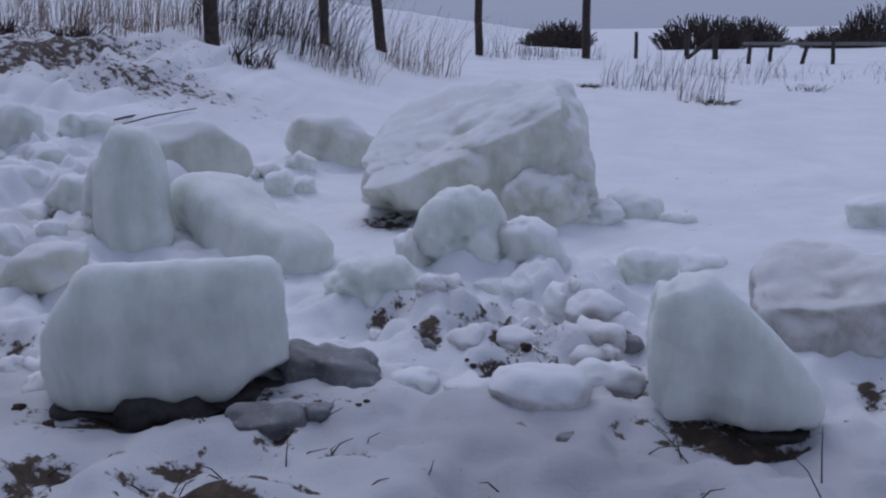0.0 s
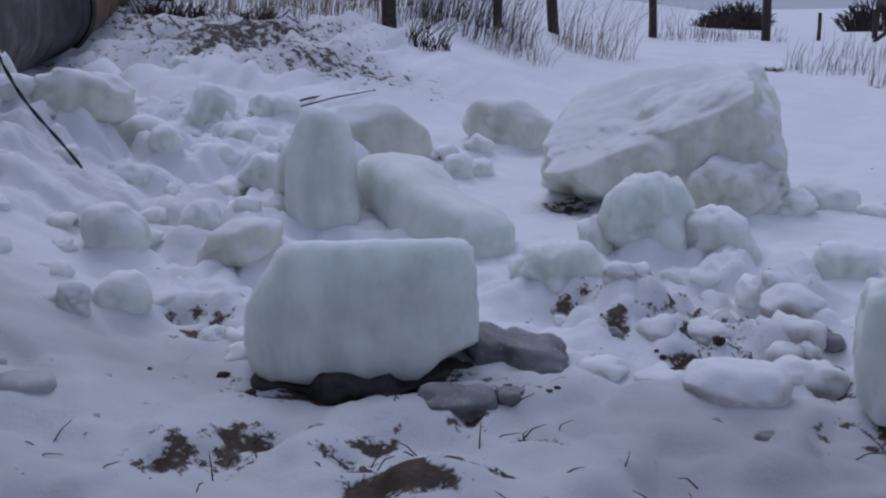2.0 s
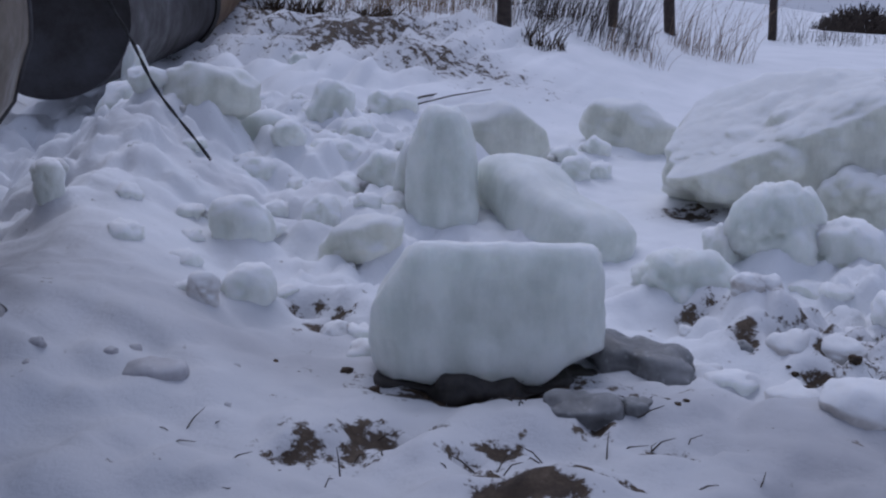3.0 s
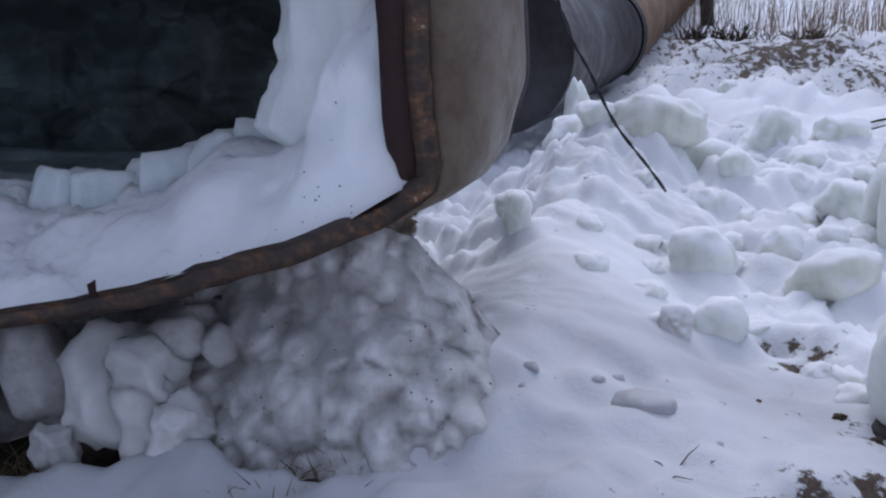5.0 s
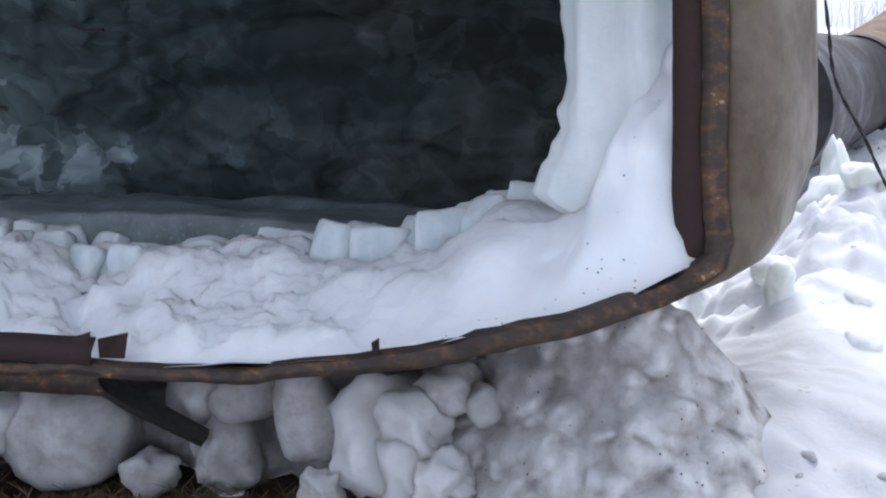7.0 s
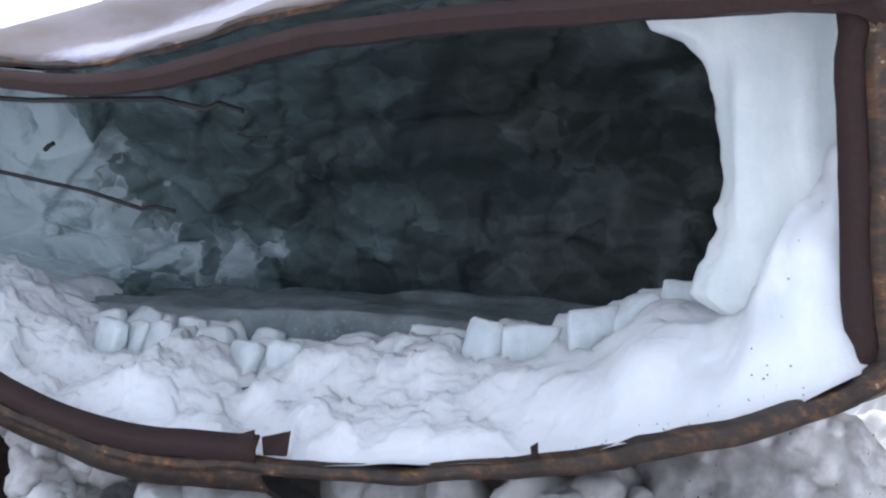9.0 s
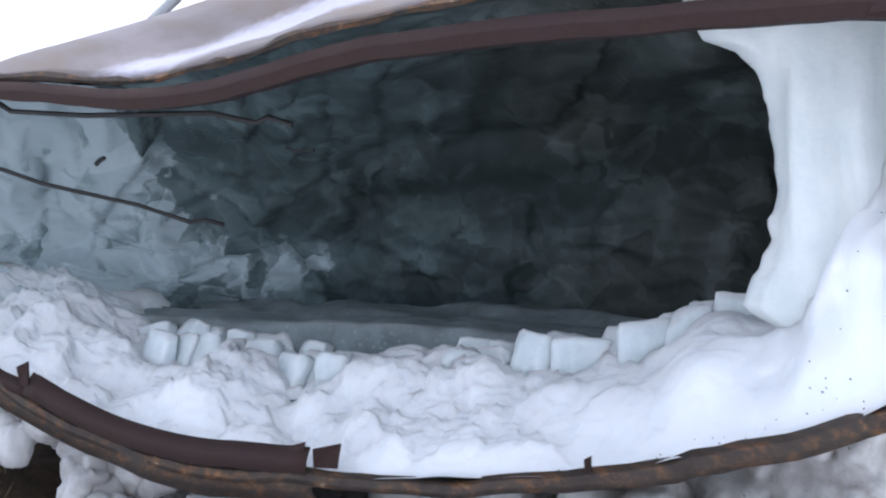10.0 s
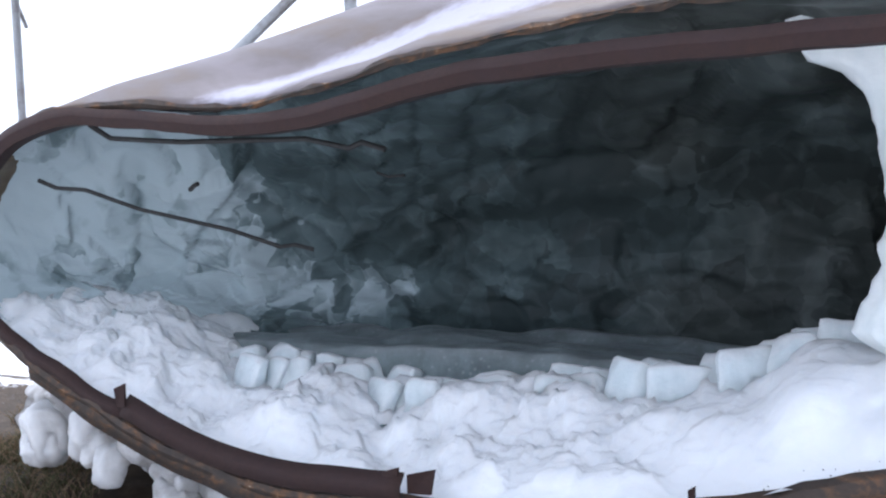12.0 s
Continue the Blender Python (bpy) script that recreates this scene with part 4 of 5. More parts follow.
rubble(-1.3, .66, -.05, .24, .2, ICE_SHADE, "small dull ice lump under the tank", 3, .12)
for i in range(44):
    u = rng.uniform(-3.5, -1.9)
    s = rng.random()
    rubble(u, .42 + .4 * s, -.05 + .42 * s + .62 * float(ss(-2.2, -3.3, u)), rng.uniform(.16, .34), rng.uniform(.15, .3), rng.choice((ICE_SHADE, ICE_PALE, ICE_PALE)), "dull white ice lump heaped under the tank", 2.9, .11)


def rubble_core():
    """Packed slush behind the loose lumps."""
    us, ws = np.linspace(-4.4, 1.75, 350), np.linspace(0, 1, 80)
    A, B = np.meshgrid(us, ws)
    a, b = A.ravel(), B.ravel()
    top = np.interp(a, RIM_U[::-1], RIM_Z[::-1]) - .01
    top = np.where(a > .8, np.interp(a, [.8, 1.0, 1.25, 1.45, 1.75], [.86, .78, .42, .0, -.5]), top)
    foot = np.interp(a, [-4.4, -1.2, -.3, 0, .5, .8, 1.2, 1.6], [.95, 1.05, .95, .68, .36, .22, .34, .70])
    v = foot + .46 * b ** 1.2
    z = -.1 + (top + .12) * b
    p = np.stack([a, v, z], 1)
    p = p + .05 * np.stack([vnoise(p * 7, 72), vnoise(p * 7, 73), vnoise(p * 7, 74)], 1)
    bulge = .13 * domes(p * 2.9, 71) + .09 * domes(p * 5.0, 75) + .045 * domes(p * 9.5, 78) + .016 * fbm(p * 12, 4, 76)
    v = v - bulge
    z = z + .4 * bulge * (1 - b)
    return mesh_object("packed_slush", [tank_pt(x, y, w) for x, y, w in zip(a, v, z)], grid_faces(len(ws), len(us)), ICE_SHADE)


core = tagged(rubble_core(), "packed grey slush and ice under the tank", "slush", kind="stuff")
specks(core, 170, 63, lambda u, v, z: u > -.4 and z > .05, .007, "dark specks of soil on the dirty slush")
specks(core, 120, 64, lambda u, v, z: u < -1.2 and z > .2, .010, "dark specks of soil on the dull ice")

# ---- large ice blocks in the yard ----
ice_chunk(-1.49, 3.80, .98, .44, .59, rz=13, tilt=(3, -2), boxy=6, rough=.04, cuts=0, n=30, seed=301, taper=(.08, .14), shear=(.05, .05), sink=-.012, drift=0,
          planes=((0, .32, .95, .66), (-.93, 0, .37, .93), (-.7, 0, .7, 1.16), (.25, 0, .95, 1.06), (-.9, -.5, -.3, 1.15), (.7, -.2, -.7, 1.15)), label="large cloudy upright ice block on melted soil")
# slab for both the soil and the shadow below the block
ice_chunk(-1.44, 3.75, .88, .34, .085, rz=13, material=SOIL_IN_SHADE, boxy=3.4, rough=.2, n=16, drift=0, label="dark footing of wet earth, ice and painted-in shade under the large block")
ice_chunk(-.86, 4.02, .50, .3, .17, rz=-4, material=ICE_GREY, boxy=3.4, rough=.12, n=14, cuts=4, taper=(.15, .2), shear=(-.06, .03), drift=0, label="dark grey wet ice slab against the large block")
ice_chunk(-.42, 7.05, 1.56, 1.05, .91, rz=6, tilt=(0, -3), boxy=7, rough=.05, cuts=0, n=44, seed=342, taper=(.02, .1), shear=(.08, .06), material=ICE_GREEN, sink=.0, drift=.05, knob=.05,
          planes=((-.5, -.38, .8, .52), (-.95, 0, .3, .97), (.92, -.2, .3, .97), (-.5, -.3, -.8, 1.0)), label="huge greenish ice block with a sloping snowy top")
ice_chunk(.08, 6.68, .62, .42, .40, rz=20, rough=.13, boxy=2.6, n=16, knob=.08, material=ICE_GREEN, label="milky ice lump leaning on the huge block")
ice_chunk(.42, 6.75, .34, .3, .2, rz=5, rough=.12, boxy=2.5, label="small rounded ice lump by the huge block")
ice_chunk(-2.38, 5.75, .51, .44, .75, rz=18, tilt=(-4, 1), boxy=3.2, rough=.05, cuts=1, n=22, taper=(.34, .3), seed=363, sink=.02, label="tall rounded milky ice column standing upright")
ice_chunk(-2.62, 5.9, .3, .3, .55, rz=10, boxy=3, rough=.06, taper=(.4, .3), label="frosted ice shard leaning on the column")
ice_chunk(-2.68, 7.5, 1.15, .5, .46, rz=24, tilt=(-6, 5), boxy=3.6, rough=.05, cuts=1, n=16, seed=377, taper=(.25, .3), material=ICE_GREEN, planes=((.7, 0, .7, .85), (-.7, 0, .7, .95)), label="broad arched green-white ice slab")
ice_chunk(-1.82, 5.95, 1.32, .50, .40, rz=-38, tilt=(-8, 15), boxy=3.2, rough=.06, cuts=1, n=24, seed=381, label="long milky ice slab lying aslant", sink=.05)
ice_chunk(-2.1, 6.25, .5, .4, .26, rz=10, boxy=2.6, rough=.1, label="ice lump propping up the long slab")
ice_chunk(.72, 3.78, .65, .44, .57, rz=-6, tilt=(5, 3), boxy=6, rough=.05, cuts=0, n=28, seed=391, taper=(.05, .12), shear=(-.02, .06), sink=-.015, drift=0,
          planes=((.72, .2, .66, .28), (-.5, 0, .85, 1.0), (0, .32, .95, .72), (-.8, -.6, 0, 1.1)), label="slanted milky ice block with a dark wet base")
ice_chunk(.76, 3.80, .54, .34, .06, rz=-6, material=SOIL_IN_SHADE, boxy=4, rough=.12, n=9, drift=0, label="dark footing of wet earth and painted-in shade under the slanted block")
ice_chunk(1.34, 4.42, .80, .52, .50, rz=-20, tilt=(0, 6), boxy=5, rough=.07, cuts=1, n=22, seed=395, material=ICE_STAINED, knob=.04, planes=((-.45, -.45, .8, .70), (-.1, -.7, .7, 1.05)), label="greyish ice block with soil-stained snow on top")
ice_chunk(.0, 3.74, .37, .26, .17, rz=-6, boxy=3.6, rough=.05, n=12, material=ICE_DIRTY, label="pale soiled ice block capped with snow")
ice_chunk(.28, 4.0, .3, .22, .18, rz=10, boxy=2.6, material=ICE_DIRTY, label="soiled lump of ice and earth")
ice_chunk(-1.83, 8.90, 0.80, 0.48, 0.46, rz=1, tilt=(0,8), label='pale green ice block half sunk in snow', material=ICE_GREEN, cuts=4)
ice_chunk(0.66, 7.03, 0.41, 0.33, 0.24, rz=-5, label='small milky ice block in smooth snow')
ice_chunk(0.95, 6.80, 0.24, 0.19, 0.13, rz=-8, rough=.08, boxy=3)
ice_chunk(0.60, 5.48, 0.31, 0.25, 0.25, rz=13, label='small frosted ice block on snow')
ice_chunk(0.92, 5.70, 0.28, 0.23, 0.15, rz=-9, boxy=3, rough=.09)
ice_chunk(2.23, 6.80, 0.40, 0.32, 0.27, rz=-3, label='frosted ice lump in smooth snow')
ice_chunk(-0.83, 5.00, 0.54, 0.36, 0.34, rz=-2, rough=.12, cuts=4, n=18, boxy=3.2, knob=.05, label="ragged milky ice lump with a chipped top")
ice_chunk(-0.42, 5.66, 0.72, 0.46, 0.44, rz=16, rough=.10, cuts=3, n=20, boxy=2.8, taper=(.4, .3), knob=.05, label="peaked frosted ice lump with hollows")
ice_chunk(-0.68, 5.6, 0.24, 0.22, 0.3, rz=40, rough=.12, boxy=2.6, label="small frosted ice lump beside a peaked one")
ice_chunk(-0.08, 5.72, 0.58, 0.40, 0.36, rz=-19, rough=.13, cuts=3, n=16, boxy=2.4, taper=(.3, .3), knob=.06, material=ICE_CAPPED, label="snow-dusted ice lump sloping to one side")
ice_chunk(-0.22, 5.35, 0.26, 0.21, 0.12, rz=1, boxy=2.6, rough=.06, label='small rounded snow-covered ice lump')
ice_chunk(0.27, 4.67, 0.28, 0.22, 0.20, rz=-3, boxy=2.5, rough=.07, material=ICE_DIRTY, label='snow-capped soiled ice lump')
ice_chunk(-0.13, 4.41, 0.26, 0.21, 0.12, rz=1, boxy=2.6, rough=.07, material=ICE_DIRTY, label='soiled pinkish lump of ice and snow')
ice_chunk(-0.51, 4.72, 0.16, 0.13, 0.13, rz=5, boxy=2.5, material=ICE_DIRTY)
ice_chunk(-0.50, 4.33, 0.10, 0.09, 0.09, rz=6, boxy=2.5, material=ICE_GREY)
ice_chunk(0.12, 3.46, 0.13, 0.10, 0.07, rz=-2, boxy=2.6, material=ICE_GREY, label='flat grey ice chip on snow')
ice_chunk(0.35, 4.44, 0.25, 0.18, 0.11, rz=-5, boxy=2.6, material=ICE_GREY, label='grey soiled ice lump')
ice_chunk(1.15, 3.71, 0.07, 0.06, 0.07, rz=-18, boxy=2.4, material=ICE_GREY)
ice_chunk(-0.99, 3.45, 0.28, 0.17, 0.13, rz=25, boxy=3.5, material=ICE_GREY, label='thin grey ice plate tipped on snow')
ice_chunk(-0.81, 3.51, 0.13, 0.09, 0.10, rz=12, boxy=3, material=ICE_GREY)
ice_chunk(-1.93, 7.45, 0.22, 0.17, 0.27, rz=14, boxy=3, rough=.09)
ice_chunk(-1.96, 8.41, 0.23, 0.18, 0.22, rz=12, boxy=2.5)
ice_chunk(-1.80, 7.68, 0.20, 0.16, 0.19, rz=13, boxy=2.8, rough=.09)
ice_chunk(-5.42, 6.9, .5, .4, .78, rz=51, cuts=4, taper=(.75,.5), label='pointed pale ice block beside the tank')
ice_chunk(-5.1, 6.35, .42, .34, .42, rz=36, boxy=2.6, label='rounded snowy ice lump')
ice_chunk(-4.64, 6.00, 0.28, 0.23, 0.20, rz=34, boxy=3)
ice_chunk(-4.27, 6.20, 0.67, 0.37, 0.38, rz=46, tilt=(-15,8), cuts=3, material=ICE_GREEN, label='large pale green ice slab tipped on the heap')
ice_chunk(-4.16, 6.70, 0.46, 0.37, 0.34, rz=28, boxy=2.8, rough=.06, label='rounded milky ice lump on the heap')
ice_chunk(-4.15, 7.65, 0.38, 0.23, 0.42, rz=55, tilt=(0,25), boxy=3, label='tilted oval ice plate')
ice_chunk(-3.76, 8.27, 0.46, 0.27, 0.24, rz=21, cuts=4)
ice_chunk(-3.62, 6.78, 0.39, 0.27, 0.21, rz=34, boxy=3.2, cuts=4)
ice_chunk(-3.82, 6.47, 0.25, 0.20, 0.21, rz=26, boxy=2.6)
ice_chunk(-3.77, 5.95, 0.24, 0.19, 0.21, rz=28, boxy=2.6)
ice_chunk(-3.67, 7.40, 0.29, 0.23, 0.21, rz=22, boxy=3, cuts=4)
ice_chunk(-3.04, 6.40, 0.42, 0.30, 0.30, rz=6, tilt=(0,12), boxy=3.5, taper=(.4,.3), label='milky ice block with a rounded top')
ice_chunk(-2.94, 5.82, 0.29, 0.23, 0.20, rz=22, boxy=3.5, cuts=5, taper=(.2,.2))
ice_chunk(-2.68, 5.74, 0.19, 0.15, 0.19, rz=20, boxy=3)
ice_chunk(-3.16, 4.73, 0.34, 0.25, 0.30, rz=3, boxy=3.2, cuts=4, rough=.07, label='cracked milky ice lump with a split side')
ice_chunk(-3.03, 5.44, 0.29, 0.20, 0.22, rz=14, boxy=3, cuts=4, taper=(.3,.3))
ice_chunk(-3.36, 5.44, 0.17, 0.13, 0.15, rz=27, boxy=2.8)
ice_chunk(-2.54, 4.98, 0.45, 0.31, 0.24, rz=11, boxy=2.8, tilt=(0,-10), label='greenish rounded ice lump beside the large block', material=ICE_GREEN)
ice_chunk(-2.81, 3.80, 0.14, 0.12, 0.22, rz=30, boxy=2.8, material=ICE_DIRTY, label='half of a split ice lump with a pinkish face')
ice_chunk(-2.74, 4.06, 0.26, 0.21, 0.23, rz=38, boxy=2.8, rough=.06, label='rounded ice lump next to a split piece')
ice_chunk(-2.26, 4.01, 0.13, 0.11, 0.13, rz=23, boxy=2.5, material=ICE_DIRTY, label='small soiled ice lump')
ice_chunk(-4.07, 4.30, 0.16, 0.13, 0.29, rz=39, boxy=3.2, cuts=4, label='ice block poking out of the snow heap')
ice_chunk(-4.45, 4.75, 0.22, 0.18, 0.18, rz=41, boxy=3)
ice_chunk(-2.97, 5.35, 0.14, 0.12, 0.10, rz=24, boxy=2.6)
ice_chunk(-4.13, 7.42, 0.19, 0.15, 0.12, rz=25, boxy=2.6, material=ICE_DIRTY)
ice_chunk(-5.76, 10.27, 0.24, 0.19, 0.22, rz=26, boxy=3, label='white ice piece on the bank')
ice_chunk(-2.53, 3.04, 0.25, 0.18, 0.11, rz=33, boxy=2.5, rough=.04, drift=0, material=ICE_CHIP, sink=.075, label='flat oval grey ice chip sunk in snow')
ice_chunk(-4.11, 7.85, 0.24, 0.20, 0.15, rz=26, boxy=3)
ice_chunk(-3.67, 7.36, 0.36, 0.29, 0.23, rz=26, boxy=3, cuts=4)

for x, y, s in ((-2.9, 2.86, .07), (-2.72, 3.18, .06), (-2.7, 3.01, .06), (-2.87, 2.77, .05), (-2.35, 3.3, .05), (-2.2, 3.0, .05)):
    ice_chunk(x, y, s, s * .8, s * .7, rz=x * 50, material=ICE_CHIP, boxy=2.4, sink=.03, n=6, drift=0, name="ice_chip", group="ice chips on the slope", label="small grey ice chip sunk in snow")

# ---- fine broken ice and snow clods between the blocks ----
def clods(name, count, seed, area, size, material, label):
    g = random.Random(seed)
    V, Fs, k = [], [], 0
    for _ in range(count):
        x, y = area(g)
        w = g.uniform(*size) * g.uniform(.6, 1.2)
        v, f = chunk_verts((w, w * g.uniform(.6, 1), w * g.uniform(.45, .8)), g.randrange(1, 900), g.choice((2.6, 3.2, 4)), .14, 4, 5)
        a = g.uniform(0, 6.28)
        x2, y2 = v[:, 0] * math.cos(a) - v[:, 1] * math.sin(a), v[:, 0] * math.sin(a) + v[:, 1] * math.cos(a)
        z0 = ground_z(x, y) - .6 * w * .6
        V.append(np.stack([x2 + x, y2 + y, v[:, 2] + z0], 1))
        Fs += [tuple(q + k for q in w4) for w4 in f]
        k += len(v)
    return tagged(mesh_object(name, np.concatenate(V).tolist(), Fs, material), label, "ice rubble", kind="stuff")


def heap_area(g):
    while True:
        x, y = g.uniform(-5.2, -2.0), g.uniform(3.6, 8.6)
        u, v = tank_uv(x, y)
        if u > 1.7 + .25 * g.random() and x < -1.6 - .12 * y + 1.0:
            return x, y


clods("ice_clods", 85, 6, heap_area, (.10, .30), ICE_CAPPED, "small milky lumps of broken ice half buried in snow")
clods("ice_clods", 15, 8, lambda g: (g.gauss(-.05, .65), g.gauss(4.85, .35)), (.08, .24), ICE_CAPPED, "small frosted ice clods between the blocks")
clods("soiled_clods", 18, 9, lambda g: (g.gauss(.05, .42), g.gauss(4.35, .25)), (.08, .22), ICE_DIRTY, "small soil-stained ice clods")
clods("earth_clods", 16, 10, lambda g: (g.gauss(.1, .4), g.gauss(4.25, .22)), (.02, .06), TURF, "dark frozen earth clods in the snow")
clods("earth_clods", 22, 11, lambda g: (g.gauss(-1.4, .5), g.gauss(3.58, .06)), (.02, .06), TURF, "dark wet earth under the large block")

# ---- fence and growth on the bank ----
def fence_post(x, y, h, r, lean=(0, 0), label="dark weathered wooden fence post standing in snow"):
    rows = []
    for k in range(6):
        rows.append(Vector((0, 0, -.3 + (h + .3) * k / 5)) + Vector((random.uniform(-.01, .01), random.uniform(-.01, .01), 0)))
    v, f = tube(rows, [r * (1.12 - .03 * k) for k in range(6)], 8)
    ob = mesh_object("fence_post", v, f, POST)
    ob.matrix_world = pose(x, y, ground_z(x, y), lean[0], lean[1], 0)
    return tagged(ob, label, "fence post", "fence posts")


fence_post(-4.45, 13.96, 2.2, .10)
fence_post(-3.45, 16.8, 2.2, .075)
fence_post(-2.68, 18.0, 2.2, .09, (0, -5), "dark wooden fence post leaning to one side")
fence_post(-1.18, 22.5, 2.4, .08)
fence_post(1.22, 23.7, 2.6, .09)
fence_post(-8.04, 14.2, 2.2, .1)
fence_post(2.96, 29.7, .75, .05)
fence_post(4.89, 33.0, .85, .08)
fence_post(5.27, 30.1, .75, .08)
fence_post(5.5, 26.6, .7, .05)
fence_post(6.37, 28.1, .75, .05)
fence_post(6.75, 26.3, .75, .05, (0, 12))
fence_post(7.4, 26.0, .7, .05)


def fence_piece(name, a, b, r, material, label):
    v, f = tube([a, b], r, 6)
    return tagged(mesh_object(name, v, f, material, smooth=False), label, "fence rail")


fence_piece("brace", (4.5, 30.5, ground_z(4.5, 30.5)), (5.3, 30.1, ground_z(5.3, 30.1) + .7), .06, POST, "slanting wooden fence brace")
fence_piece("fence_rail", (5.3, 26.5, ground_z(5.3, 26.5) + .52), (12.0, 25.0, ground_z(12, 25) + .38), .05, RAIL, "pale weathered wooden fence rail")


def tuft(x, y, r, h, count, seed, material, label, name="grass_tuft", droop=.45, wind=(.15, 0), thick=.0042):
    g = random.Random(seed)
    verts, faces = [], []
    for _ in range(count):
        a, d = g.uniform(0, 2 * math.pi), r * math.sqrt(g.random())
        bx, by = x + d * math.cos(a), y + d * math.sin(a)
        hh = h * (.25 + .95 * g.random() ** 1.4)
        bz = float(ground_base(np.array([bx]), np.array([by]))[0]) - .1
        lx, ly = wind[0] * hh + g.gauss(0, droop * .5) * hh, wind[1] * hh + g.gauss(0, droop * .5) * hh
        pts = [(bx, by, bz), (bx + lx * .3, by + ly * .3, bz + hh * .55), (bx + lx, by + ly, bz + hh)]
        v, f = tube(pts, [thick, thick * .8, thick * .3], 3)
        k = len(verts)
        verts += v
        faces += [tuple(q + k for q in w) for w in f]
    return tagged(mesh_object(name, verts, faces, material, smooth=False), label, "dry grass", kind="stuff")


tuft(-7.6, 14.6, 1.5, 1.1, 420, 1, STRAW, "tall dry straw-coloured weeds on the bank", wind=(.12, 0), thick=.0042)
tuft(-5.6, 14.4, 1.2, 1.2, 380, 2, STRAW, "tall dry weeds along the fence", wind=(.2, 0), thick=.0042)
tuft(-3.6, 15.2, 1.0, 1.3, 330, 3, TWIG, "dark dry reeds bent by wind", wind=(.45, 0), thick=.0042)
tuft(-4.6, 15.4, .9, 1.3, 200, 4, TWIG, "dark dry reeds bent by wind", wind=(.4, 0), thick=.0042)
tuft(-7.4, 13.2, .5, .4, 300, 5, TURF, "matted brown grass clump", droop=.8, thick=.014)
tuft(-6.2, 13.0, .5, .3, 260, 6, TURF, "matted brown grass clump", droop=.9, thick=.014)
tuft(-9.2, 14.5, 1.1, 1.1, 240, 7, STRAW, "tall dry weeds on the bank", thick=.0042)
tuft(-1.9, 16.9, .7, 1.0, 130, 8, STRAW, "thin dry grass in snow", wind=(.3, 0), thick=.0042)
tuft(-2.7, 14.2, .5, .5, 90, 9, STRAW, "thin dry grass in snow", thick=.0042)
tuft(-3.6, 12.9, .3, .35, 110, 10, TURF, "low brown grass clump in snow", droop=.8, thick=.009)
tuft(2.35, 14.7, .35, .55, 60, 11, STRAW, "upright dry stalks in snow", droop=.2, thick=.0042)
tuft(2.5, 14.4, .22, .14, 200, 12, TURF, "dark bare clod with dead grass", droop=1.5, thick=.014)
tuft(1.75, 16.4, .7, .55, 90, 13, TWIG, "thin dark stalks in snow", droop=.4, thick=.0042)
tuft(.85, 16.2, .2, .12, 130, 14, TURF, "dark dead grass clump in snow", droop=1.5, thick=.014)
tuft(-.5, 15.4, .25, .1, 130, 15, TURF, "dark dead grass clump in snow", droop=1.6, thick=.014)
tuft(4.3, 16.6, .3, .2, 110, 16, TURF, "dark dead grass clump in snow", droop=1.2, thick=.008)
tuft(3.3, 19.0, 1.6, .6, 120, 17, TWIG, "thin dark stalks in snow", droop=.4, thick=.0042)
tuft(-.3, 22.5, 1.0, .8, 120, 18, TWIG, "dark dry weeds by the fence", droop=.5, thick=.0042)
tuft(6.2, 20.0, 2.0, .3, 110, 19, TWIG, "short dark stubble in snow", droop=.6, thick=.0042)
tuft(.6, 24.0, 1.2, .5, 90, 20, TWIG, "dark dry weeds by the fence", droop=.5, thick=.0042)


def bush(x, y, r, h, seed, label):
    """A bare far bush: many fine branching twigs."""
    g = random.Random(seed)
    verts, faces = [], []
    base = ground_z(x, y) - .1
    for _ in range(420):
        a = g.uniform(0, 2 * math.pi)
        d = r * math.sqrt(g.random())
        top = h * g.uniform(.45, 1.0) * (1 - .55 * (d / r) ** 2)
        p0 = (x + d * .8 * math.cos(a), y + d * .5 * math.sin(a), base)
        p1 = (x + d * .9 * math.cos(a) + g.gauss(0, .08), y + d * .5 * math.sin(a), base + top * .6)
        p2 = (x + d * math.cos(a) + g.gauss(0, .12), y + d * .5 * math.sin(a), base + top)
        p3 = (p1[0] + g.gauss(0, .18), p1[1], base + top * g.uniform(.7, 1.0))
        for path in ((p0, p1, p2), (p1, p3)):
            v, f = tube(path, .018 if len(path) == 3 else .012, 3)
            k = len(verts)
            verts += v
            faces += [tuple(q + k for q in w) for w in f]
    return tagged(mesh_object("bush", verts, faces, TWIG, smooth=False), label, "bush", "far bushes")


bush(1.0, 38, 1.3, 1.2, 1, "dark bare bush far behind the fence")
bush(6.8, 42, 2.0, 1.7, 2, "large dark bare bush far behind the fence")
bush(9.5, 46, 1.8, 1.6, 3, "dark bare bush far behind the fence")
bush(15.5, 46, 2.6, 2.2, 4, "dark bare bush far behind the fence")
bush(18.5, 45, 3.0, 2.6, 5, "dark bare bush far behind the fence")
bush(13.0, 44, 2.0, 1.2, 6, "low dark bare bush far behind the fence")


def stick(a, b, r, label="thin dry stick lying on snow"):
    pa, pb = Vector((*a, ground_z(*a) + .02)), Vector((*b, ground_z(*b) + .03))
    mid = (pa + pb) / 2 + Vector((.01, .01, .02))
    v, f = tube([pa, mid, pb], [r, r * .9, r * .6], 5)
    return tagged(mesh_object("stick", v, f, TWIG), label, "stick")


stick((-3.95, 8.2), (-3.55, 9.9), .012)
stick((-3.75, 8.5), (-3.3, 9.7), .008)

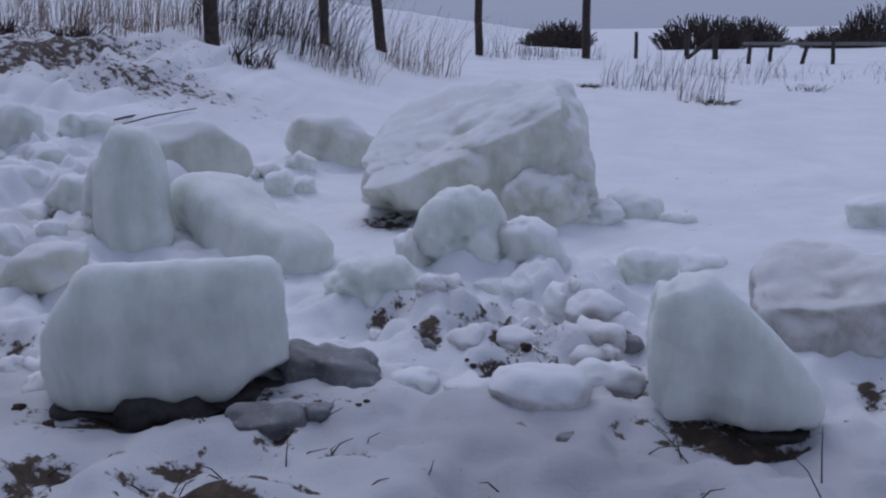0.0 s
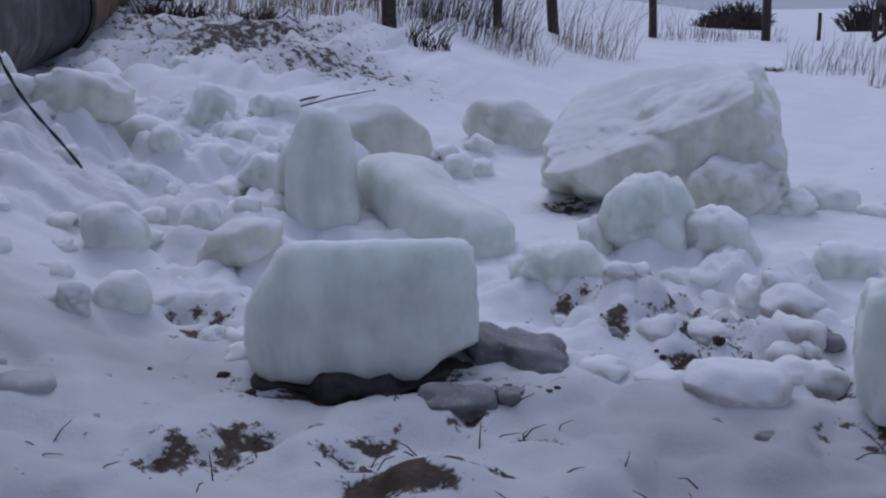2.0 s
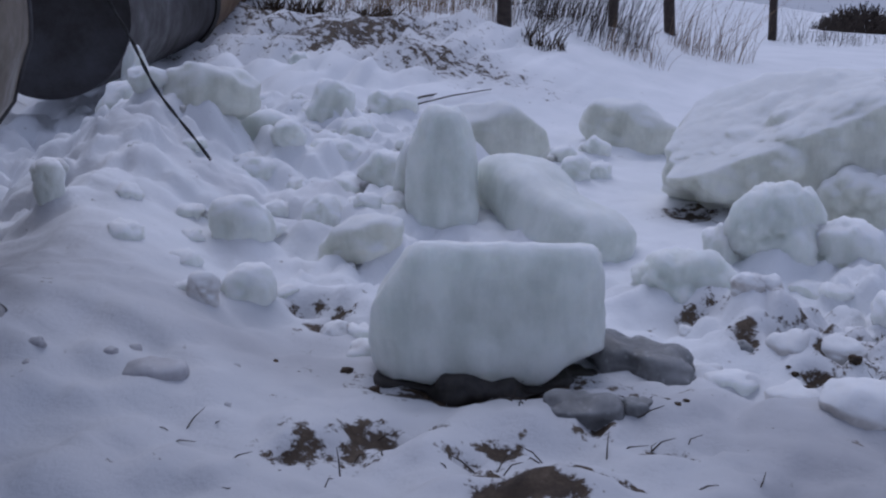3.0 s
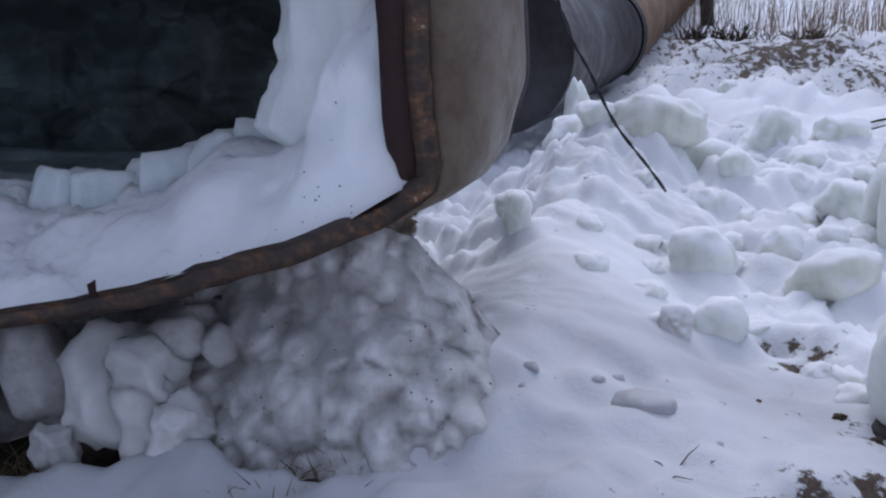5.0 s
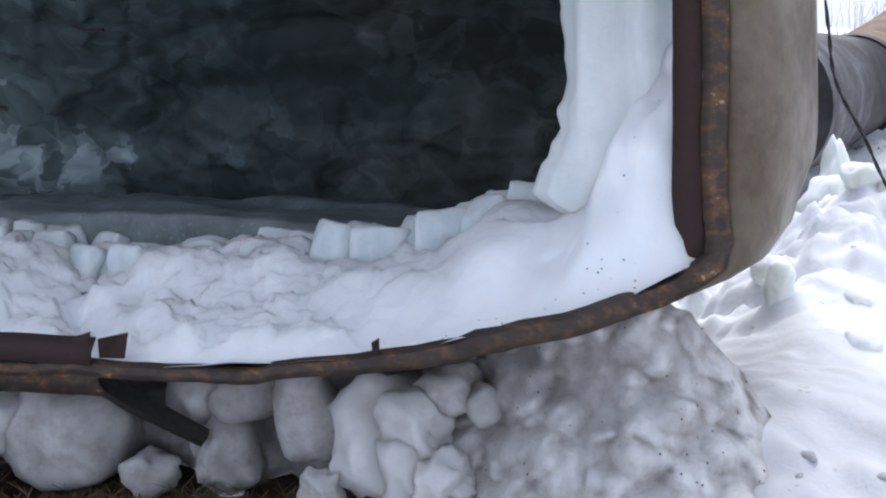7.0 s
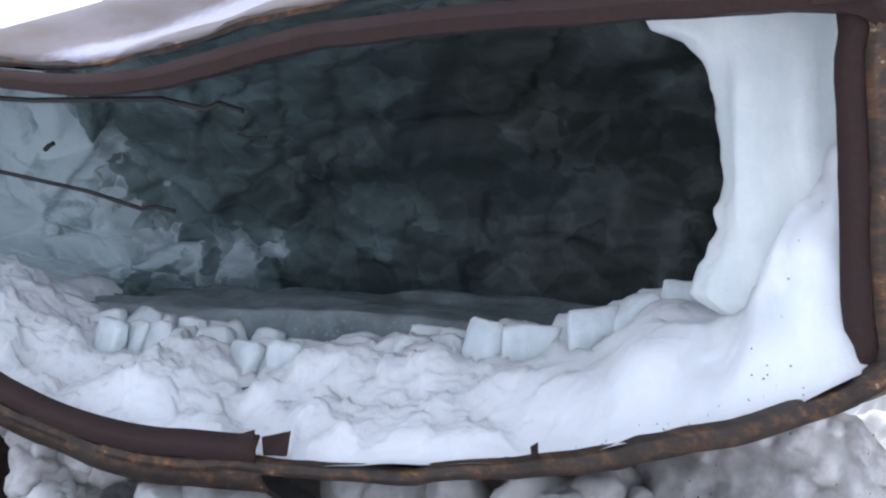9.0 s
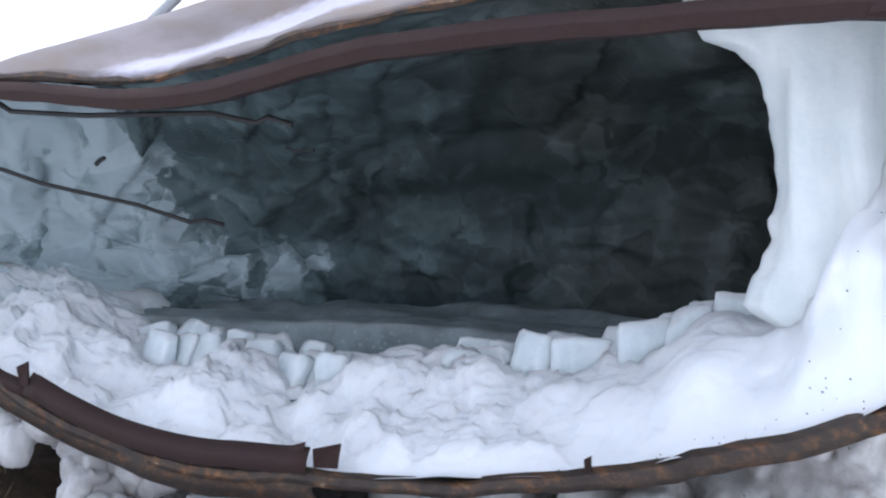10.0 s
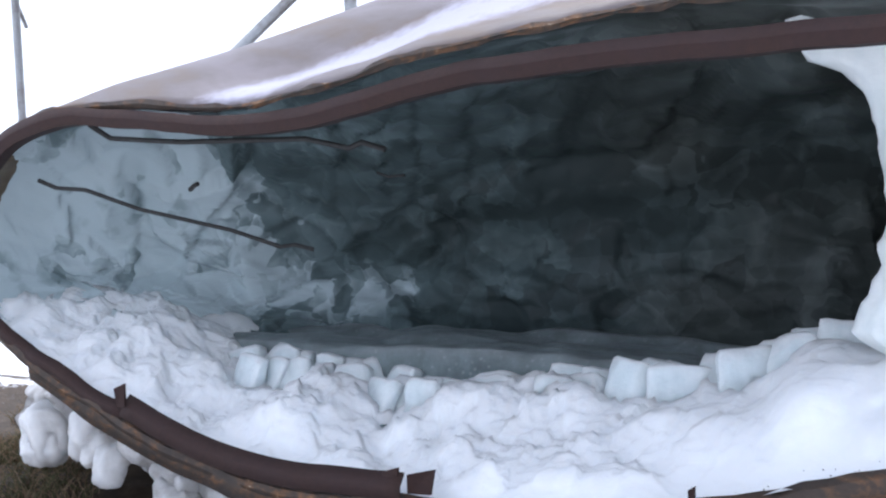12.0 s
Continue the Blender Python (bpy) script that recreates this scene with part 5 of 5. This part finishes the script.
def twig_spray(x, y, count, h, seed, label="dry twigs and grass poking through snow"):
    g = random.Random(seed)
    verts, faces = [], []
    z = ground_z(x, y)
    for _ in range(count):
        a, l = g.uniform(0, 6.28), h * g.uniform(.4, 1.1)
        rise = g.uniform(.1, .9)
        bx, by = x + g.gauss(0, .12), y + g.gauss(0, .07)
        p2 = (bx + math.cos(a) * l, by + math.sin(a) * l * .7, z + l * rise * .7)
        p1 = ((bx + p2[0]) / 2 + g.gauss(0, .006), (by + p2[1]) / 2, (z + p2[2]) / 2 + .01 * g.random())
        v, f = tube([(bx, by, z - .02), p1, p2], [.003, .0025, .001], 4)
        k = len(verts)
        verts += v
        faces += [tuple(q + k for q in w) for w in f]
    return tagged(mesh_object("twigs", verts, faces, TWIG, smooth=False), label, "twigs", kind="stuff")


for k, (x, y, c, h) in enumerate(((-1.05, 3.02, 5, .16), (-.75, 3.3, 4, .13), (-1.35, 2.85, 4, .14), (-1.75, 2.72, 5, .12), (.42, 3.35, 7, .18), (.5, 3.0, 4, .14), (-.35, 3.0, 4, .1),
                                  (-1.95, 2.75, 3, .14), (-.85, 3.6, 4, .15), (.65, 3.1, 3, .2), (-1.6, 3.0, 5, .1), (-.2, 2.8, 4, .1), (-2.2, 2.8, 3, .1), (-.6, 2.75, 5, .12), (-1.2, 3.4, 5, .12), (-.88, 4.5, 4, .1), (.1, 4.2, 5, .1), (-2.4, 4.1, 4, .08))):
    twig_spray(x, y, c, h, 50 + k)
for k, (u, v, c) in enumerate(((-.6, .55, 30), (-.9, .45, 40), (-1.15, .5, 40), (-1.4, .45, 40), (.35, .36, 20), (-1.7, .4, 40), (.1, .46, 16), (-2.1, .35, 40), (.6, .22, 14), (-2.6, .3, 40), (-3.1, .3, 40), (-3.6, .2, 60), (-3.5, .5, 70), (-3.9, .5, 80), (-3.8, .85, 80), (-4.3, .8, 80), (-4.2, 1.2, 80), (-4.7, 1.2, 80), (-4.8, 1.7, 80), (-5.4, 2.0, 80))):
    p = tank_pt(u, v, 0)
    for part_no, m in enumerate((STRAW, GRASS)):
        tuft(p.x, p.y, .2, .13, c * 2, 90 + k * 2 + part_no, m, "dead brown and green grass on bare soil under the tank", droop=1.2, thick=.0035)

# ---- tower remains beyond the tank ----
def leg(a, b, r, label):
    v, f = tube([a, b], r, 8)
    return tagged(mesh_object("tower_leg", v, f, GALV), label, "steel strut", "tower remains")


leg((-10.73, -.36, .0), (-10.75, -.33, 5.2), .035, "slim galvanised upright behind the tank")
leg((-11.2, -.25, 3.9), (-10.7, -.36, 4.1), .02, "short bent bracket on a galvanised upright")
leg((-10.1, 1.2, 3.2), (-9.5, 2.6, 4.5), .05, "slanting galvanised tower strut")
leg((-9.56, 2.44, 2.4), (-9.56, 2.44, 5.0), .06, "upright galvanised tower strut")

# ---- ground: one sheet to the horizon ----
def spread(lo, hi, step, far, grow=1.12):
    c = list(np.arange(lo, hi, step))
    s, x = step, c[-1]
    while x < far:
        s *= grow
        x += s
        c.append(x)
    s, x, left = step, lo, []
    while x > -far:
        s *= grow
        x -= s
        left.append(x)
    return np.array(left[::-1] + c)


gx, gy = spread(-6.6, 2.6, .032, 2500), spread(1.9, 8.2, .032, 2500)
GX, GY = np.meshgrid(gx, gy)
fx, fy = GX.ravel(), GY.ravel()
gd, dirt_values, grime_and_shade_values = ground_detail(fx, fy)
gz_all = ground_base(fx, fy) + gd + drift_z(fx, fy) * (1 - .9 * ss(.5, .9, dirt_values))
ground = mesh_object("ground", np.stack([fx, fy, gz_all], 1).tolist(), grid_faces(len(gy), len(gx)), SNOW)
layer = ground.data.attributes.new("dirt", "FLOAT", "POINT")
layer.data.foreach_set("value", dirt_values.astype(np.float32))
ground.data.attributes.new("grime_and_shade", "FLOAT", "POINT").data.foreach_set("value", grime_and_shade_values.astype(np.float32))
tagged(ground, "trodden lumpy snow with patches of bare soil", "snow ground", kind="structure")
